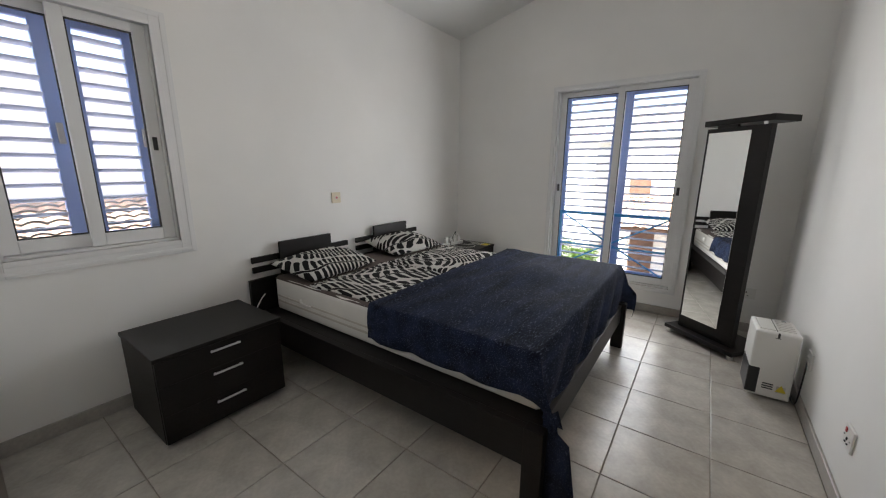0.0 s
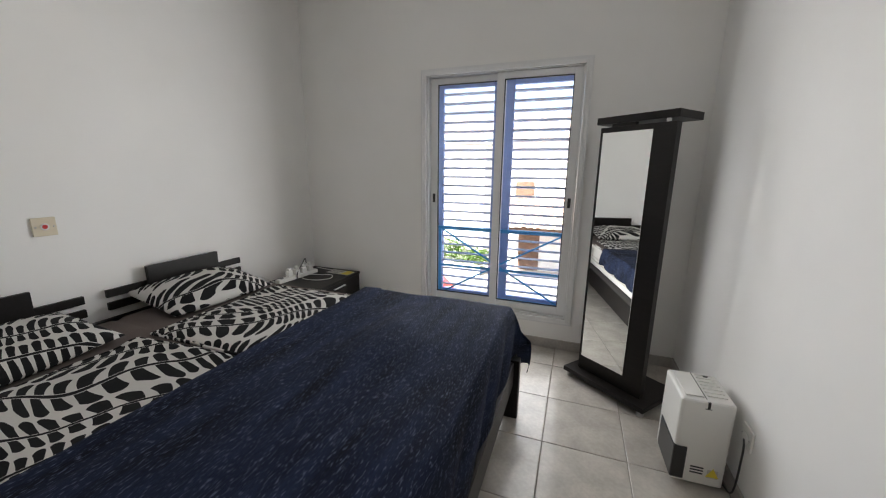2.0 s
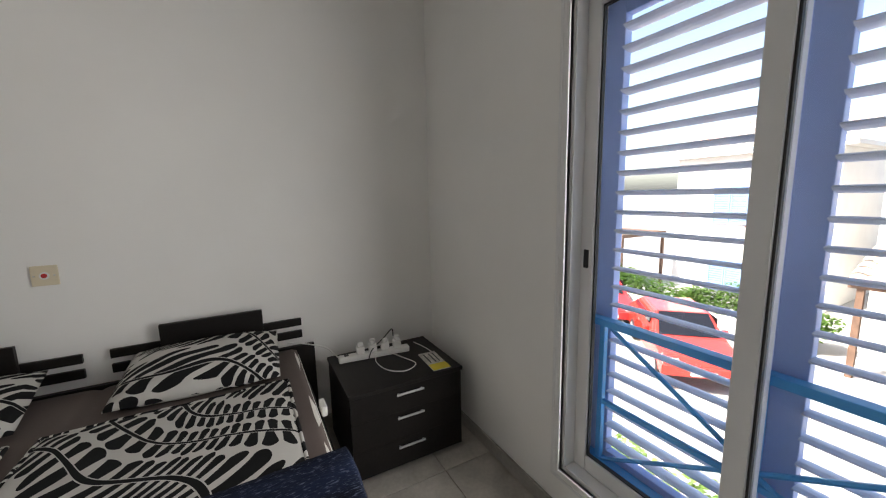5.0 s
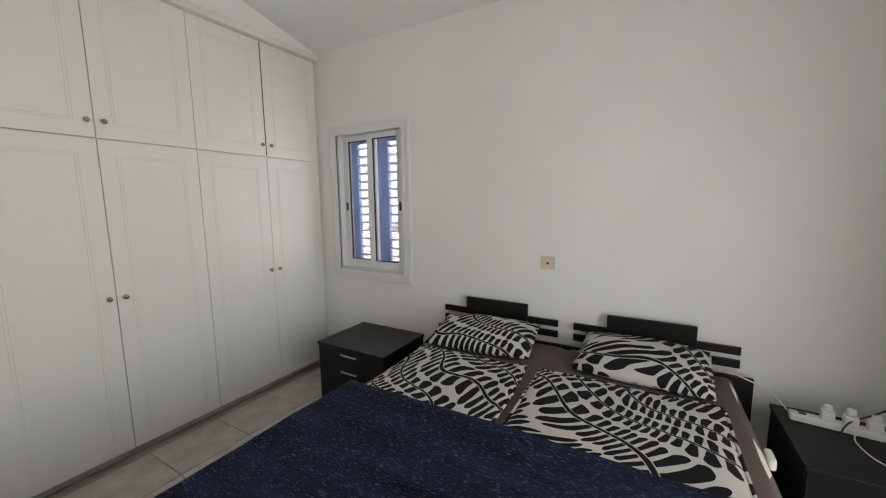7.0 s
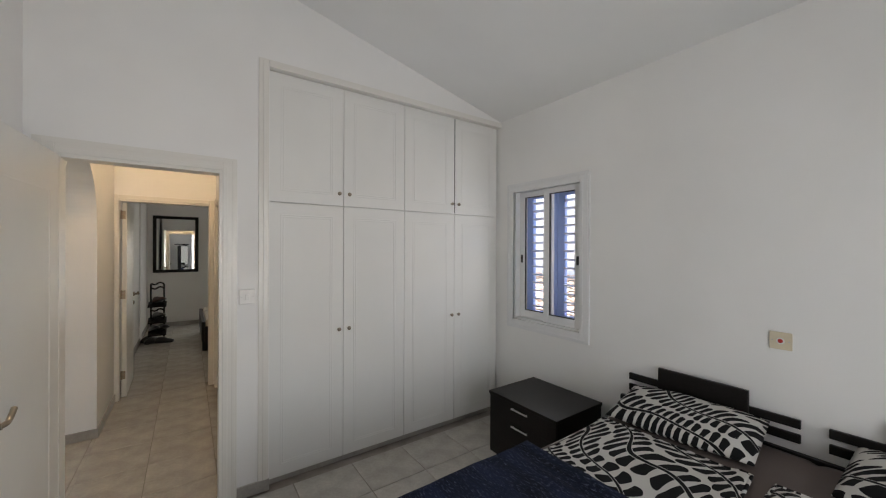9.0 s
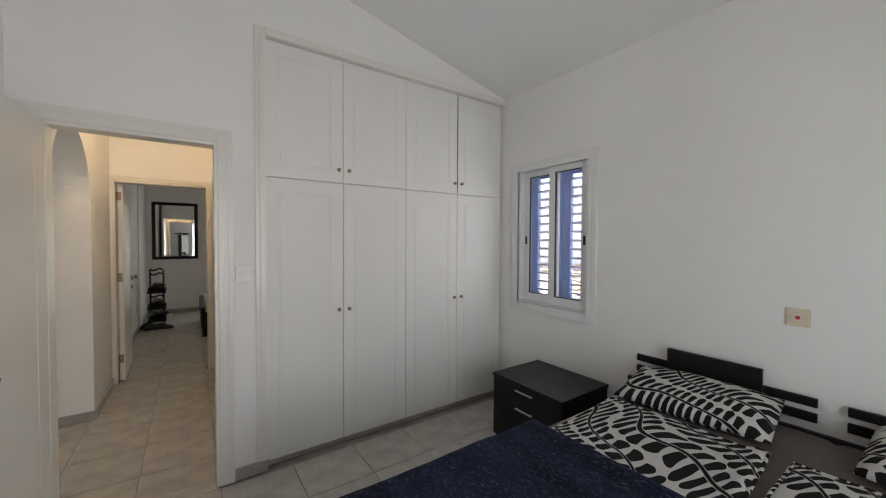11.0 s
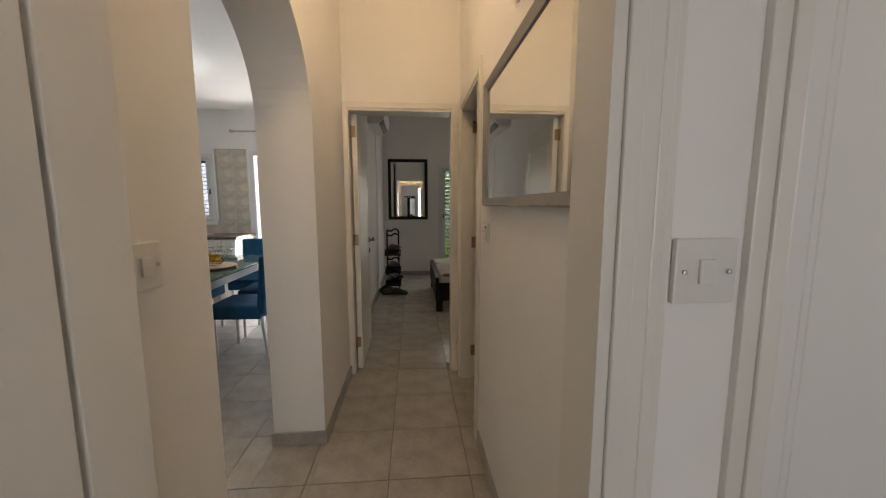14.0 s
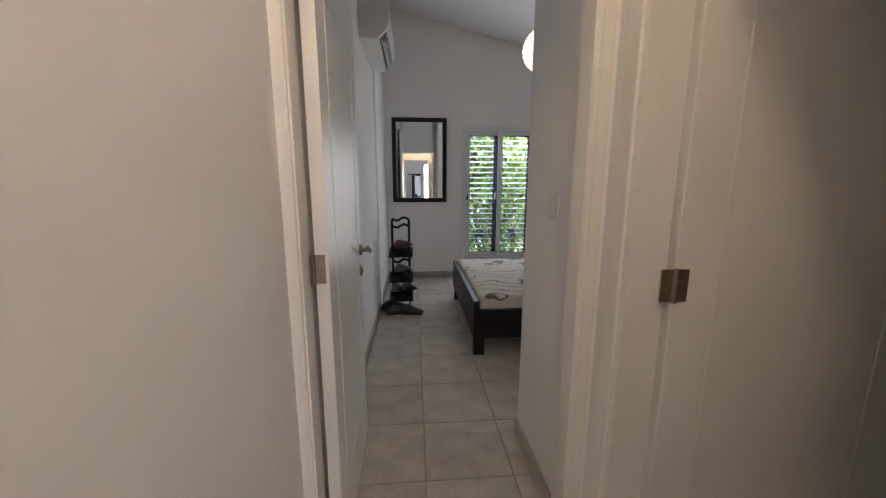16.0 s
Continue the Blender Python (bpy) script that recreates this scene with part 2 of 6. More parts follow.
def boxes(*items, bevel=0.0, segments=2):
    """A bmesh of boxes (x0, x1, y0, y1, z0, z1), with rounded edges."""
    bm = bmesh.new()
    for b in items:
        face_box(bm, *b)
    if bevel:
        bmesh.ops.bevel(bm, geom=bm.edges[:], offset=bevel, segments=segments, affect="EDGES", profile=0.6)
    return bm


def turned(profile, steps=24, axis="Z"):
    """A bmesh turned from (radius, height) pairs."""
    bm = bmesh.new()
    rings = []
    for r, h in profile:
        ring = []
        for i in range(steps):
            a = 2 * math.pi * i / steps
            c, s = r * math.cos(a), r * math.sin(a)
            ring.append(bm.verts.new({"Z": (c, s, h), "X": (h, c, s), "Y": (s, h, c)}[axis]))
        rings.append(ring)
    for a, b in zip(rings, rings[1:]):
        for i in range(steps):
            j = (i + 1) % steps
            bm.faces.new((a[i], a[j], b[j], b[i]))
    for ring, flip in ((rings[0], True), (rings[-1], False)):
        if len(set(tuple(round(c, 6) for c in v.co) for v in ring)) > 2:
            bm.faces.new(list(reversed(ring)) if flip else ring)
    bmesh.ops.remove_doubles(bm, verts=bm.verts[:], dist=1e-5)
    bmesh.ops.recalc_face_normals(bm, faces=bm.faces[:])
    return bm


def tube(points, radius, steps=8, closed=False):
    """A bmesh tube along a line of points."""
    bm = bmesh.new()
    pts = [Vector(p) for p in points]
    rings = []
    n = len(pts)
    for i, p in enumerate(pts):
        ahead = pts[(i + 1) % n] if (closed or i + 1 < n) else p
        back = pts[i - 1] if (closed or i > 0) else p
        d = (ahead - back).normalized()
        up = Vector((0, 0, 1)) if abs(d.z) < 0.95 else Vector((1, 0, 0))
        a = d.cross(up).normalized()
        b = a.cross(d).normalized()
        rings.append([bm.verts.new(p + (a * math.cos(2 * math.pi * k / steps) + b * math.sin(2 * math.pi * k / steps)) * radius) for k in range(steps)])
    pairs = list(zip(rings, rings[1:])) + ([(rings[-1], rings[0])] if closed else [])
    for a, b in pairs:
        for k in range(steps):
            bm.faces.new((a[k], a[(k + 1) % steps], b[(k + 1) % steps], b[k]))
    if not closed:
        bm.faces.new(list(reversed(rings[0])))
        bm.faces.new(rings[-1])
    bmesh.ops.recalc_face_normals(bm, faces=bm.faces[:])
    return bm


def smooth_line(points, per=8):
    """Points along a smooth curve through the points given."""
    pts = [Vector(p) for p in points]
    out = []
    for i in range(len(pts) - 1):
        a, b = pts[i], pts[i + 1]
        p0 = pts[i - 1] if i else a
        p3 = pts[i + 2] if i + 2 < len(pts) else b
        for k in range(per):
            t = k / per
            out.append(0.5 * ((2 * a) + (b - p0) * t + (2 * p0 - 5 * a + 4 * b - p3) * t * t + (3 * a - p0 - 3 * b + p3) * t ** 3))
    out.append(pts[-1])
    return out


def mesh_of(name, bm, material, smooth=False):
    me = bpy.data.meshes.new(name)
    bm.to_mesh(me)
    bm.free()
    me.materials.append(material)
    if smooth:
        for poly in me.polygons:
            poly.use_smooth = True
    return me


def part(name, bm, material, parent, label="", smooth=False):
    """One mesh under a thing or a part, in its parent's own space."""
    ob = new(name, mesh_of(name, bm, material, smooth))
    ob.parent = parent
    if label:
        tagged(ob, label)
    return ob


def thing(name, label, category, m=None, group="", kind=""):
    ob = new(name)
    ob.empty_display_size = 0.1
    ob.matrix_world = m or Matrix.Identity(4)
    return tagged(ob, label, category, group, kind)


def solid(name, bm, material, label, category, group="", kind="", smooth=False, m=None):
    ob = new(name, mesh_of(name, bm, material, smooth))
    if m:
        ob.matrix_world = m
    return tagged(ob, label, category, group, kind)


def structure(name, bm, material, label, category="wall", smooth=False):
    return solid(name, bm, material, label, category, kind="structure", smooth=smooth)


# ---- the plan ----
XW, XE, YS, YN = -2.605, 0.455, -0.03, 3.80          # main bedroom
HW, HE, HS = -0.43, 0.42, -2.32                  # hallway
FN, FS, FE, FW = -2.47, -6.33, 0.46, -3.4         # far bedroom
KW, KE, KS, KN = 0.695, 3.85, -5.02, 1.2           # kitchen
TOP = 3.75
WY0, WY1, WZ0, WZ1 = 0.155, 0.836, 0.90, 2.05     # bedroom window in the west wall
NX0, NX1, NZ0, NZ1 = -1.43, -0.29, 0.25, 2.062    # balcony door in the north wall
ARCH0, ARCH1 = -1.49, -0.485                       # archway to the dining area


def roof(x):
    return 2.725 + 0.235 * (x + 2.605)


structure("wall_west", boxes((XW - 0.25, XW, -0.7, WY0, 0, TOP), (XW - 0.25, XW, WY1, YN + 0.25, 0, TOP), (XW - 0.25, XW, WY0, WY1, 0, WZ0), (XW - 0.25, XW, WY0, WY1, WZ1, TOP)), PLASTER, "white plastered bedroom wall with a shuttered window")
structure("wall_north", boxes((XW, NX0, YN, YN + 0.25, 0, TOP), (NX1, XE, YN, YN + 0.25, 0, TOP), (NX0, NX1, YN, YN + 0.25, 0, NZ0), (NX0, NX1, YN, YN + 0.25, NZ1, TOP)), PLASTER, "white plastered bedroom wall with a balcony door")
structure("wall_east", boxes((XE, XE + 0.16, YS, YN + 0.25, 0, TOP)), PLASTER, "plain white plastered bedroom wall")
structure("wall_south", boxes((-0.60, -0.345, -0.12, YS, 0, TOP), (0.35, XE + 0.16, -0.12, YS, 0, TOP), (-0.345, 0.35, -0.12, YS, 1.985, TOP), (XW, -0.60, -0.70, YS, 2.69, TOP), (XW, -0.60, -0.78, -0.70, 0, TOP), (-0.60, HW, -0.78, -0.12, 0, TOP)), PLASTER, "white plastered wall with doorway and wardrobe niche")
bm = bmesh.new()
for x0, x1, y0, y1 in ((XW - 0.25, XE + 0.16, -0.12, YN + 0.25), (HW - 2.5, HE + 0.25, HS - 0.15, -0.12), (FW, FE + 0.16, FS - 0.2, HS - 0.15)):
    v = [bm.verts.new(c) for c in ((x0, y0, roof(x0)), (x1, y0, roof(x1)), (x1, y1, roof(x1)), (x0, y1, roof(x0)), (x0, y0, roof(x0) + 0.15), (x1, y0, roof(x1) + 0.15), (x1, y1, roof(x1) + 0.15), (x0, y1, roof(x0) + 0.15))]
    for f in ((0, 3, 2, 1), (4, 5, 6, 7), (0, 1, 5, 4), (1, 2, 6, 5), (2, 3, 7, 6), (3, 0, 4, 7)):
        bm.faces.new([v[i] for i in f])
bmesh.ops.recalc_face_normals(bm, faces=bm.faces[:])
structure("ceiling_1", bm, CEILING, "white sloping plastered ceiling", "ceiling")
structure("ceiling_2", boxes((KW - 0.01, KE + 0.2, KS - 0.2, KN + 0.2, 2.62, 2.80)), CEILING, "flat white kitchen ceiling", "ceiling")

# hallway
structure("wall_hall_west", boxes((HW - 0.12, HW, -1.50, -0.78, 0, TOP), (HW - 0.12, HW, -2.20, -1.50, 1.99, TOP), (HW - 0.12, HW, HS - 0.15, -2.20, 0, TOP)), PLASTER, "white plastered hallway wall with a bathroom doorway")
structure("wall_hall_south", boxes((HW, -0.368, HS - 0.09, HS, 0, TOP), (HW - 0.14, -0.44, HS - 0.15, HS - 0.02, 0, TOP), (0.388, HE + 0.25, HS - 0.09, HS, 0, TOP), (0.392, HE + 0.25, HS - 0.15, HS - 0.09, 0, TOP), (-0.368, 0.388, HS - 0.15, HS, 2.006, TOP)), PLASTER, "white plastered wall at the end of the hallway")


def arch_wall():
    """A wall with a round-headed opening through it."""
    bm = bmesh.new()
    y0, y1, spring, rise, n = ARCH0, ARCH1, 1.72, 0.485, 40
    mid, half = (y0 + y1) / 2, (y1 - y0) / 2
    face_box(bm, HE, KW, HS - 0.15, y0, 0, TOP)
    face_box(bm, HE, KW, y1, -0.12, 0, TOP)
    arc = [(mid - half * math.cos(math.pi * k / n), spring + rise * math.sin(math.pi * k / n)) for k in range(n + 1)]
    rows = [[bm.verts.new((x, y, z)) for y, z in arc] for x in (HE, KW)]
    tops = [[bm.verts.new((x, y, TOP)) for y, z in arc] for x in (HE, KW)]
    for k in range(n):
        bm.faces.new((rows[0][k], rows[0][k + 1], tops[0][k + 1], tops[0][k]))
        bm.faces.new((rows[1][k + 1], rows[1][k], tops[1][k], tops[1][k + 1]))
        bm.faces.new((rows[0][k + 1], rows[0][k], rows[1][k], rows[1][k + 1]))
    return bm


structure("wall_hall_east", arch_wall(), PLASTER, "white plastered hallway wall with an open archway")

# bathroom box behind the hallway door
structure("wall_bath", boxes((-2.5, HW - 0.12, -0.86, -0.78, 0, TOP), (-2.5, HW - 0.12, -2.47, -2.32, 0, TOP), (-2.6, -2.5, -2.47, -0.78, 0, TOP)), PLASTER, "plain bathroom walls behind the half-open door")

# far bedroom
structure("wall_far_east", boxes((FE, FE + 0.16, FS - 0.2, HS - 0.15, 0, TOP)), PLASTER, "white bedroom wall carrying an air conditioner")
structure("wall_far_stub", boxes((HW - 0.14, -0.44, -3.055, HS - 0.15, 0, TOP), (FW, HW - 0.14, -3.055, -2.92, 0, TOP)), PLASTER, "short white wall beside the far bedroom's door")
structure("wall_far_south", boxes((-0.60, FE, FS - 0.2, FS, 0, TOP), (FW, -1.56, FS - 0.2, FS, 0, TOP), (-1.56, -0.60, FS - 0.2, FS, 0, 0.25), (-1.56, -0.60, FS - 0.2, FS, 1.985, TOP)), PLASTER, "white bedroom wall with a mirror and shuttered window")
structure("wall_far_west", boxes((FW - 0.2, FW, FS - 0.2, -2.92, 0, TOP)), PLASTER, "plain white wall of the far bedroom")

# kitchen
KX0, KX1, KZ0, KZ1 = 2.76, 3.42, 1.085, 1.985
PX0, PX1 = 1.15, 2.16
structure("wall_kitchen_south", boxes((KX1, KE + 0.2, KS - 0.2, KS, 0, 2.75), (PX1, KX0, KS - 0.2, KS, 0, 2.75), (KX0, KX1, KS - 0.2, KS, 0, KZ0), (KX0, KX1, KS - 0.2, KS, KZ1, 2.75), (PX0, PX1, KS - 0.2, KS, 2.0, 2.75), (KW - 0.25, PX0, KS - 0.2, KS, 0, 2.75)), PLASTER, "white kitchen wall with a window and glazed door")
structure("wall_kitchen_east", boxes((KE, KE + 0.2, KS, KN, 0, 2.75)), PLASTER, "white kitchen wall behind the cabinets")
structure("wall_kitchen_north", boxes((KW, KE + 0.2, KN, KN + 0.2, 0, 2.75)), PLASTER, "plain white wall closing the dining area")
structure("wall_kitchen_west", boxes((FE + 0.16, KW, KS, HS - 0.15, 0, 2.75), (XE + 0.16, KW, -0.12, KN, 0, 2.75)), PLASTER, "plain white wall of the dining area")

# skirting
SK = 0.075
skirts = ((XW, XW + 0.012, 0.0, YN), (XW + 0.012, XE - 0.012, YN - 0.012, YN), (XE - 0.012, XE, 0.0, YN), (-0.60, -0.42, YS, YS + 0.012), (0.425, XE - 0.012, YS, YS + 0.012), (HE - 0.012, HE, ARCH1, -0.12), (HE - 0.012, KW + 0.012, ARCH1 - 0.012, ARCH1), (HE - 0.012, KW + 0.012, ARCH0, ARCH0 + 0.012), (HE - 0.012, HE, HS, ARCH0), (HW, HW + 0.012, -1.42, -0.12), (FE - 0.012, FE, FS, HS - 0.15), (FW, FE - 0.012, FS, FS + 0.012), (-0.44, -0.428, -3.055, HS - 0.15), (-0.58, -0.428, -3.067, -3.055), (PX1 + 0.06, 3.2, KS, KS + 0.012))
for x0, x1, y0, y1 in skirts:
    structure("baseboard", boxes((x0, x1, y0, y1, 0.001, SK), bevel=0.002, segments=1), SKIRT, "grey ceramic skirting tile along the wall", "baseboard")

floor = structure("floor", boxes((FW - 0.2, KE + 0.2, FS - 0.2, YN + 0.25, -0.2, -0.006)), GROUT, "grey ceramic tiled floor with thin joints", "floor")


def trim_frame(x0, x1, z0, z1, w, d, open_bottom=False):
    """Moulded casing round an opening, in a local plane: x across, y out of the wall, z up (outer sizes)."""
    items = []
    steps = ((0.0, d * 0.9, w), (w * 0.68, d, w * 0.30)) if open_bottom and w < 0.07 else ((0.0, d * 0.82, w), (w * 0.14, d * 0.93, w * 0.24), (w * 0.66, d, w * 0.34))
    for inset, depth, width in steps:
        a0, a1, b1 = x0 + inset, x1 - inset, z1 - inset
        b0 = z0 if open_bottom else z0 + inset
        items += [(a0, a0 + width, 0, depth, b0, b1), (a1 - width, a1, 0, depth, b0, b1), (a0 + width, a1 - width, 0, depth, b1 - width, b1)]
        if not open_bottom:
            items += [(a0 + width, a1 - width, 0, depth, b0, b0 + width)]
    return boxes(*items, bevel=0.003, segments=2)


SLAT_CACHE = {}


def slat_mesh(length, depth):
    key = (round(length, 3), depth)
    if key not in SLAT_CACHE:
        bm = bmesh.new()
        n = 5
        top, bot = [], []
        for i in range(n):
            u = i / (n - 1) - 0.5
            thick = 0.0075 * (1 - (2 * abs(u)) ** 2.5) + 0.0012
            for store, s in ((top, 1), (bot, -1)):
                store.append((bm.verts.new((-length / 2, u * depth, s * thick)), bm.verts.new((length / 2, u * depth, s * thick))))
        for row, flip in ((top, False), (bot, True)):
            for a, b in zip(row, row[1:]):
                q = (a[0], a[1], b[1], b[0])
                bm.faces.new(tuple(reversed(q)) if flip else q)
        for i, flip in ((0, True), (n - 1, False)):
            q = (bot[i][0], bot[i][1], top[i][1], top[i][0])
            bm.faces.new(q if flip else tuple(reversed(q)))
        for e in (0, 1):
            bm.faces.new([r[e] for r in top] + [r[e] for r in reversed(bot)])
        bmesh.ops.recalc_face_normals(bm, faces=bm.faces[:])
        SLAT_CACHE[key] = mesh_of("slat", bm, SLAT)
    return SLAT_CACHE[key]


def shutter(parent, x0, x1, y, z0, z1, stile, pitch, depth, tilt, material=SHUTTER):
    """A louvred shutter leaf in the window's space (y away from the room)."""
    leaf = part("shutter", boxes((x0, x0 + stile, y, y + 0.038, z0, z1), (x1 - stile, x1, y, y + 0.038, z0, z1), (x0 + stile, x1 - stile, y, y + 0.038, z0, z0 + stile * 0.9), (x0 + stile, x1 - stile, y, y + 0.038, z1 - stile * 0.9, z1), bevel=0.004), material, parent, "blue painted louvred metal shutter")
    part("catch", boxes((x1 - stile * 0.7, x1 - stile * 0.35, y - 0.022, y - 0.001, (z0 + z1) / 2 - 0.05, (z0 + z1) / 2 + 0.05), bevel=0.004), STEEL, leaf)
    length = x1 - x0 - 2 * stile + 0.004
    n = int((z1 - z0 - 1.8 * stile) / pitch)
    me = slat_mesh(length, depth)
    z = z0 + stile * 0.9 + ((z1 - z0 - 1.8 * stile) - (n - 1) * pitch) / 2
    for i in range(n):
        ob = new("slat", me)
        ob.parent = leaf
        ob.matrix_local = pose((x0 + x1) / 2, y + 0.02, z + i * pitch, -tilt + random.uniform(-1.2, 1.2), 0, 0)
    return leaf


def sash(parent, x0, x1, y, z0, z1, w=0.055, handle_at=None, name="sash"):
    ob = part(name, boxes((x0, x0 + w, y, y + 0.03, z0, z1), (x1 - w, x1, y, y + 0.03, z0, z1), (x0 + w, x1 - w, y, y + 0.03, z0, z0 + w * 1.15), (x0 + w, x1 - w, y, y + 0.03, z1 - w * 0.8, z1), bevel=0.004), WHITE_FRAME, parent, "white powder-coated sliding sash")
    g = 0.006
    part("gasket", boxes((x0 + w, x0 + w + g, y + 0.008, y + 0.022, z0 + w * 1.15, z1 - w * 0.8), (x1 - w - g, x1 - w, y + 0.008, y + 0.022, z0 + w * 1.15, z1 - w * 0.8), (x0 + w + g, x1 - w - g, y + 0.008, y + 0.022, z0 + w * 1.15, z0 + w * 1.15 + g), (x0 + w + g, x1 - w - g, y + 0.008, y + 0.022, z1 - w * 0.8 - g, z1 - w * 0.8)), GASKET, ob)
    sheet = bmesh.new()
    sheet.faces.new([sheet.verts.new(c) for c in ((x0 + w, y + 0.015, z0 + w * 1.15), (x1 - w, y + 0.015, z0 + w * 1.15), (x1 - w, y + 0.015, z1 - w * 0.8), (x0 + w, y + 0.015, z1 - w * 0.8))])
    pane = part("pane", sheet, GLASS, ob, "clear glass pane")
    pane.visible_shadow = False
    if handle_at:
        hx, hz, hh = handle_at
        part("handle", boxes((hx - 0.011, hx + 0.011, y - 0.004, y + 0.001, hz - hh / 2, hz + hh / 2), bevel=0.003), BLACK_PLASTIC, ob, "black recessed pull handle")
    return ob


def sliding_window(name, label, m, x0, x1, z0, z1, trim, overlap, wall, pitch, stile, depth, tilt, handle_z, handle_h, handle_in, shutter_y=0.165, shutter_material=SHUTTER, casing=WHITE_FRAME):
    """A two-sash sliding window with louvred shutters outside. Local: x across, y outwards through the wall, z up."""
    w = thing(name, label, "window", m, kind="structure")
    casing_bm = trim_frame(x0 - trim, x1 + trim, z0 - trim, z1 + trim * 0.8, trim, 0.022)
    for v in casing_bm.verts:
        v.co.y = -v.co.y
    bmesh.ops.reverse_faces(casing_bm, faces=casing_bm.faces[:])
    part("window_frame", casing_bm, casing, w, "white moulded casing")
    part("window_reveal", boxes((x0 + 0.001, x0 + 0.012, 0.002, 0.118, z0, z1), (x1 - 0.012, x1 - 0.001, 0.002, 0.118, z0, z1), (x0 + 0.012, x1 - 0.012, 0.002, 0.118, z0 + 0.001, z0 + 0.014), (x0 + 0.012, x1 - 0.012, 0.002, 0.118, z1 - 0.014, z1 - 0.001), bevel=0.002), WHITE_FRAME, w, "white sliding track frame")
    a, b = x0 + 0.012, x1 - 0.012
    mid = (a + b) / 2 + overlap
    sash(w, a, mid + 0.03, 0.055, z0 + 0.016, z1 - 0.016, handle_at=(a + handle_in, handle_z, handle_h))
    sash(w, mid - 0.03, b, 0.018, z0 + 0.016, z1 - 0.016, handle_at=(b - handle_in, handle_z, handle_h))
    half = (x0 + x1) / 2
    shutter(w, x0 + 0.004, half - 0.003, shutter_y, z0 + 0.004, z1 - 0.004, stile, pitch, depth, tilt, shutter_material)
    shutter(w, half + 0.003, x1 - 0.004, shutter_y, z0 + 0.004, z1 - 0.004, stile, pitch, depth, tilt, shutter_material)
    return w


# local frames: y points out through the wall
NORTH = Matrix.Translation((0, YN, 0))
WEST = Matrix.Translation((XW, 0, 0)) @ pose(0, 0, 0, 0, 0, 90)
SOUTH_FAR = Matrix.Translation((0, FS, 0)) @ pose(0, 0, 0, 0, 0, 180)
SOUTH_KITCHEN = Matrix.Translation((0, KS, 0)) @ pose(0, 0, 0, 0, 0, 180)

sliding_window("window_1", "white sliding balcony door with blue louvred shutters", NORTH, NX0, NX1, NZ0, NZ1, 0.046, 0.0, 0.25, 0.072, 0.075, 0.066, 9, 1.13, 0.07, 0.028)
sliding_window("window_2", "white sliding bedroom window with blue louvred shutters", WEST, WY0, WY1, WZ0, WZ1, 0.078, 0.0, 0.25, 0.072, 0.07, 0.066, 12, 1.44, 0.07, 0.028)
sliding_window("window_3", "white sliding window with dark shutters and foliage behind", SOUTH_FAR, 0.60, 1.56, 0.25, 1.985, 0.05, 0.0, 0.2, 0.072, 0.06, 0.064, 6, 1.1, 0.07, 0.028, shutter_material=DARK_SHUTTER)
sliding_window("window_4", "white kitchen window with dark shutters", SOUTH_KITCHEN, -KX1, -KX0, KZ0, KZ1, 0.055, 0.0, 0.2, 0.055, 0.085, 0.05, 10, 1.5, 0.07, 0.025, shutter_material=DARK_SHUTTER)


def balcony_rail():
    t = thing("balcony_railing", "bright blue metal railing outside the balcony door", "railing", Matrix.Translation((0, 3.94, 0)))
    r = 0.011
    x0, x1, z0, z1 = NX0 + 0.006, NX1 - 0.006, NZ0 + 0.035, 0.876
    for z in (z0, z1):
        part("rail", boxes((x0, x1, -0.02, 0.02, z - 0.014, z + 0.014), bevel=0.003), RAIL_BLUE, t)
    for x in (x0 + 0.06, (x0 + x1) / 2, x1 - 0.04):
        part("post", boxes((x - r, x + r, -r, r, z0, z1), bevel=0.003), RAIL_BLUE, t)
    xm, zm = (x0 + x1) / 2, (z0 + z1) / 2
    part("rail", boxes((x0 + 0.06, x1 - 0.04, -0.008, 0.008, zm - 0.045, zm - 0.025), bevel=0.003), RAIL_BLUE, t)
    for a, b in (((x0 + 0.06, z1), (xm, zm)), ((xm, zm), (x1 - 0.04, z1)), ((x0 + 0.06, z0), (xm, zm)), ((xm, zm), (x1 - 0.04, z0))):
        part("brace", tube([(a[0], 0, a[1]), (b[0], 0, b[1])], 0.008, 6), RAIL_BLUE, t)
    return t


balcony_rail()


# ---- doors ----
def door_casing(name, label, m, x0, x1, z1, w, depth, proud=0.016, rebate=0.0, back_casing=True):
    """Casings both sides and the lining of a doorway. Local: x across, y through the wall from 0 to -depth."""
    d = thing(name, label, "door frame", m, kind="structure")
    part("casing", trim_frame(x0 - w, x1 + w, 0, z1 + w, w, proud, True), GLOSS_WHITE, d)
    back = trim_frame(x0 - w, x1 + w, 0, z1 + w, w, proud, True)
    for v in back.verts:
        v.co.y = -depth - v.co.y
    bmesh.ops.reverse_faces(back, faces=back.faces[:])
    if rebate or not back_casing:
        back.free()
    else:
        part("casing", back, GLOSS_WHITE, d)
    part("lining", boxes((x0 - 0.004, x0 + (0.006 if rebate else 0.018), -(rebate or depth + 0.008), 0.009, 0, z1), (x1 - (0.006 if rebate else 0.018), x1 + 0.004, -(rebate or depth + 0.008), 0.009, 0, z1), (x0 + (0.006 if rebate else 0.018), x1 - (0.006 if rebate else 0.018), -depth - 0.008, 0.009, z1 - 0.018, z1 + 0.004), bevel=0.0015), GLOSS_WHITE, d)
    return d


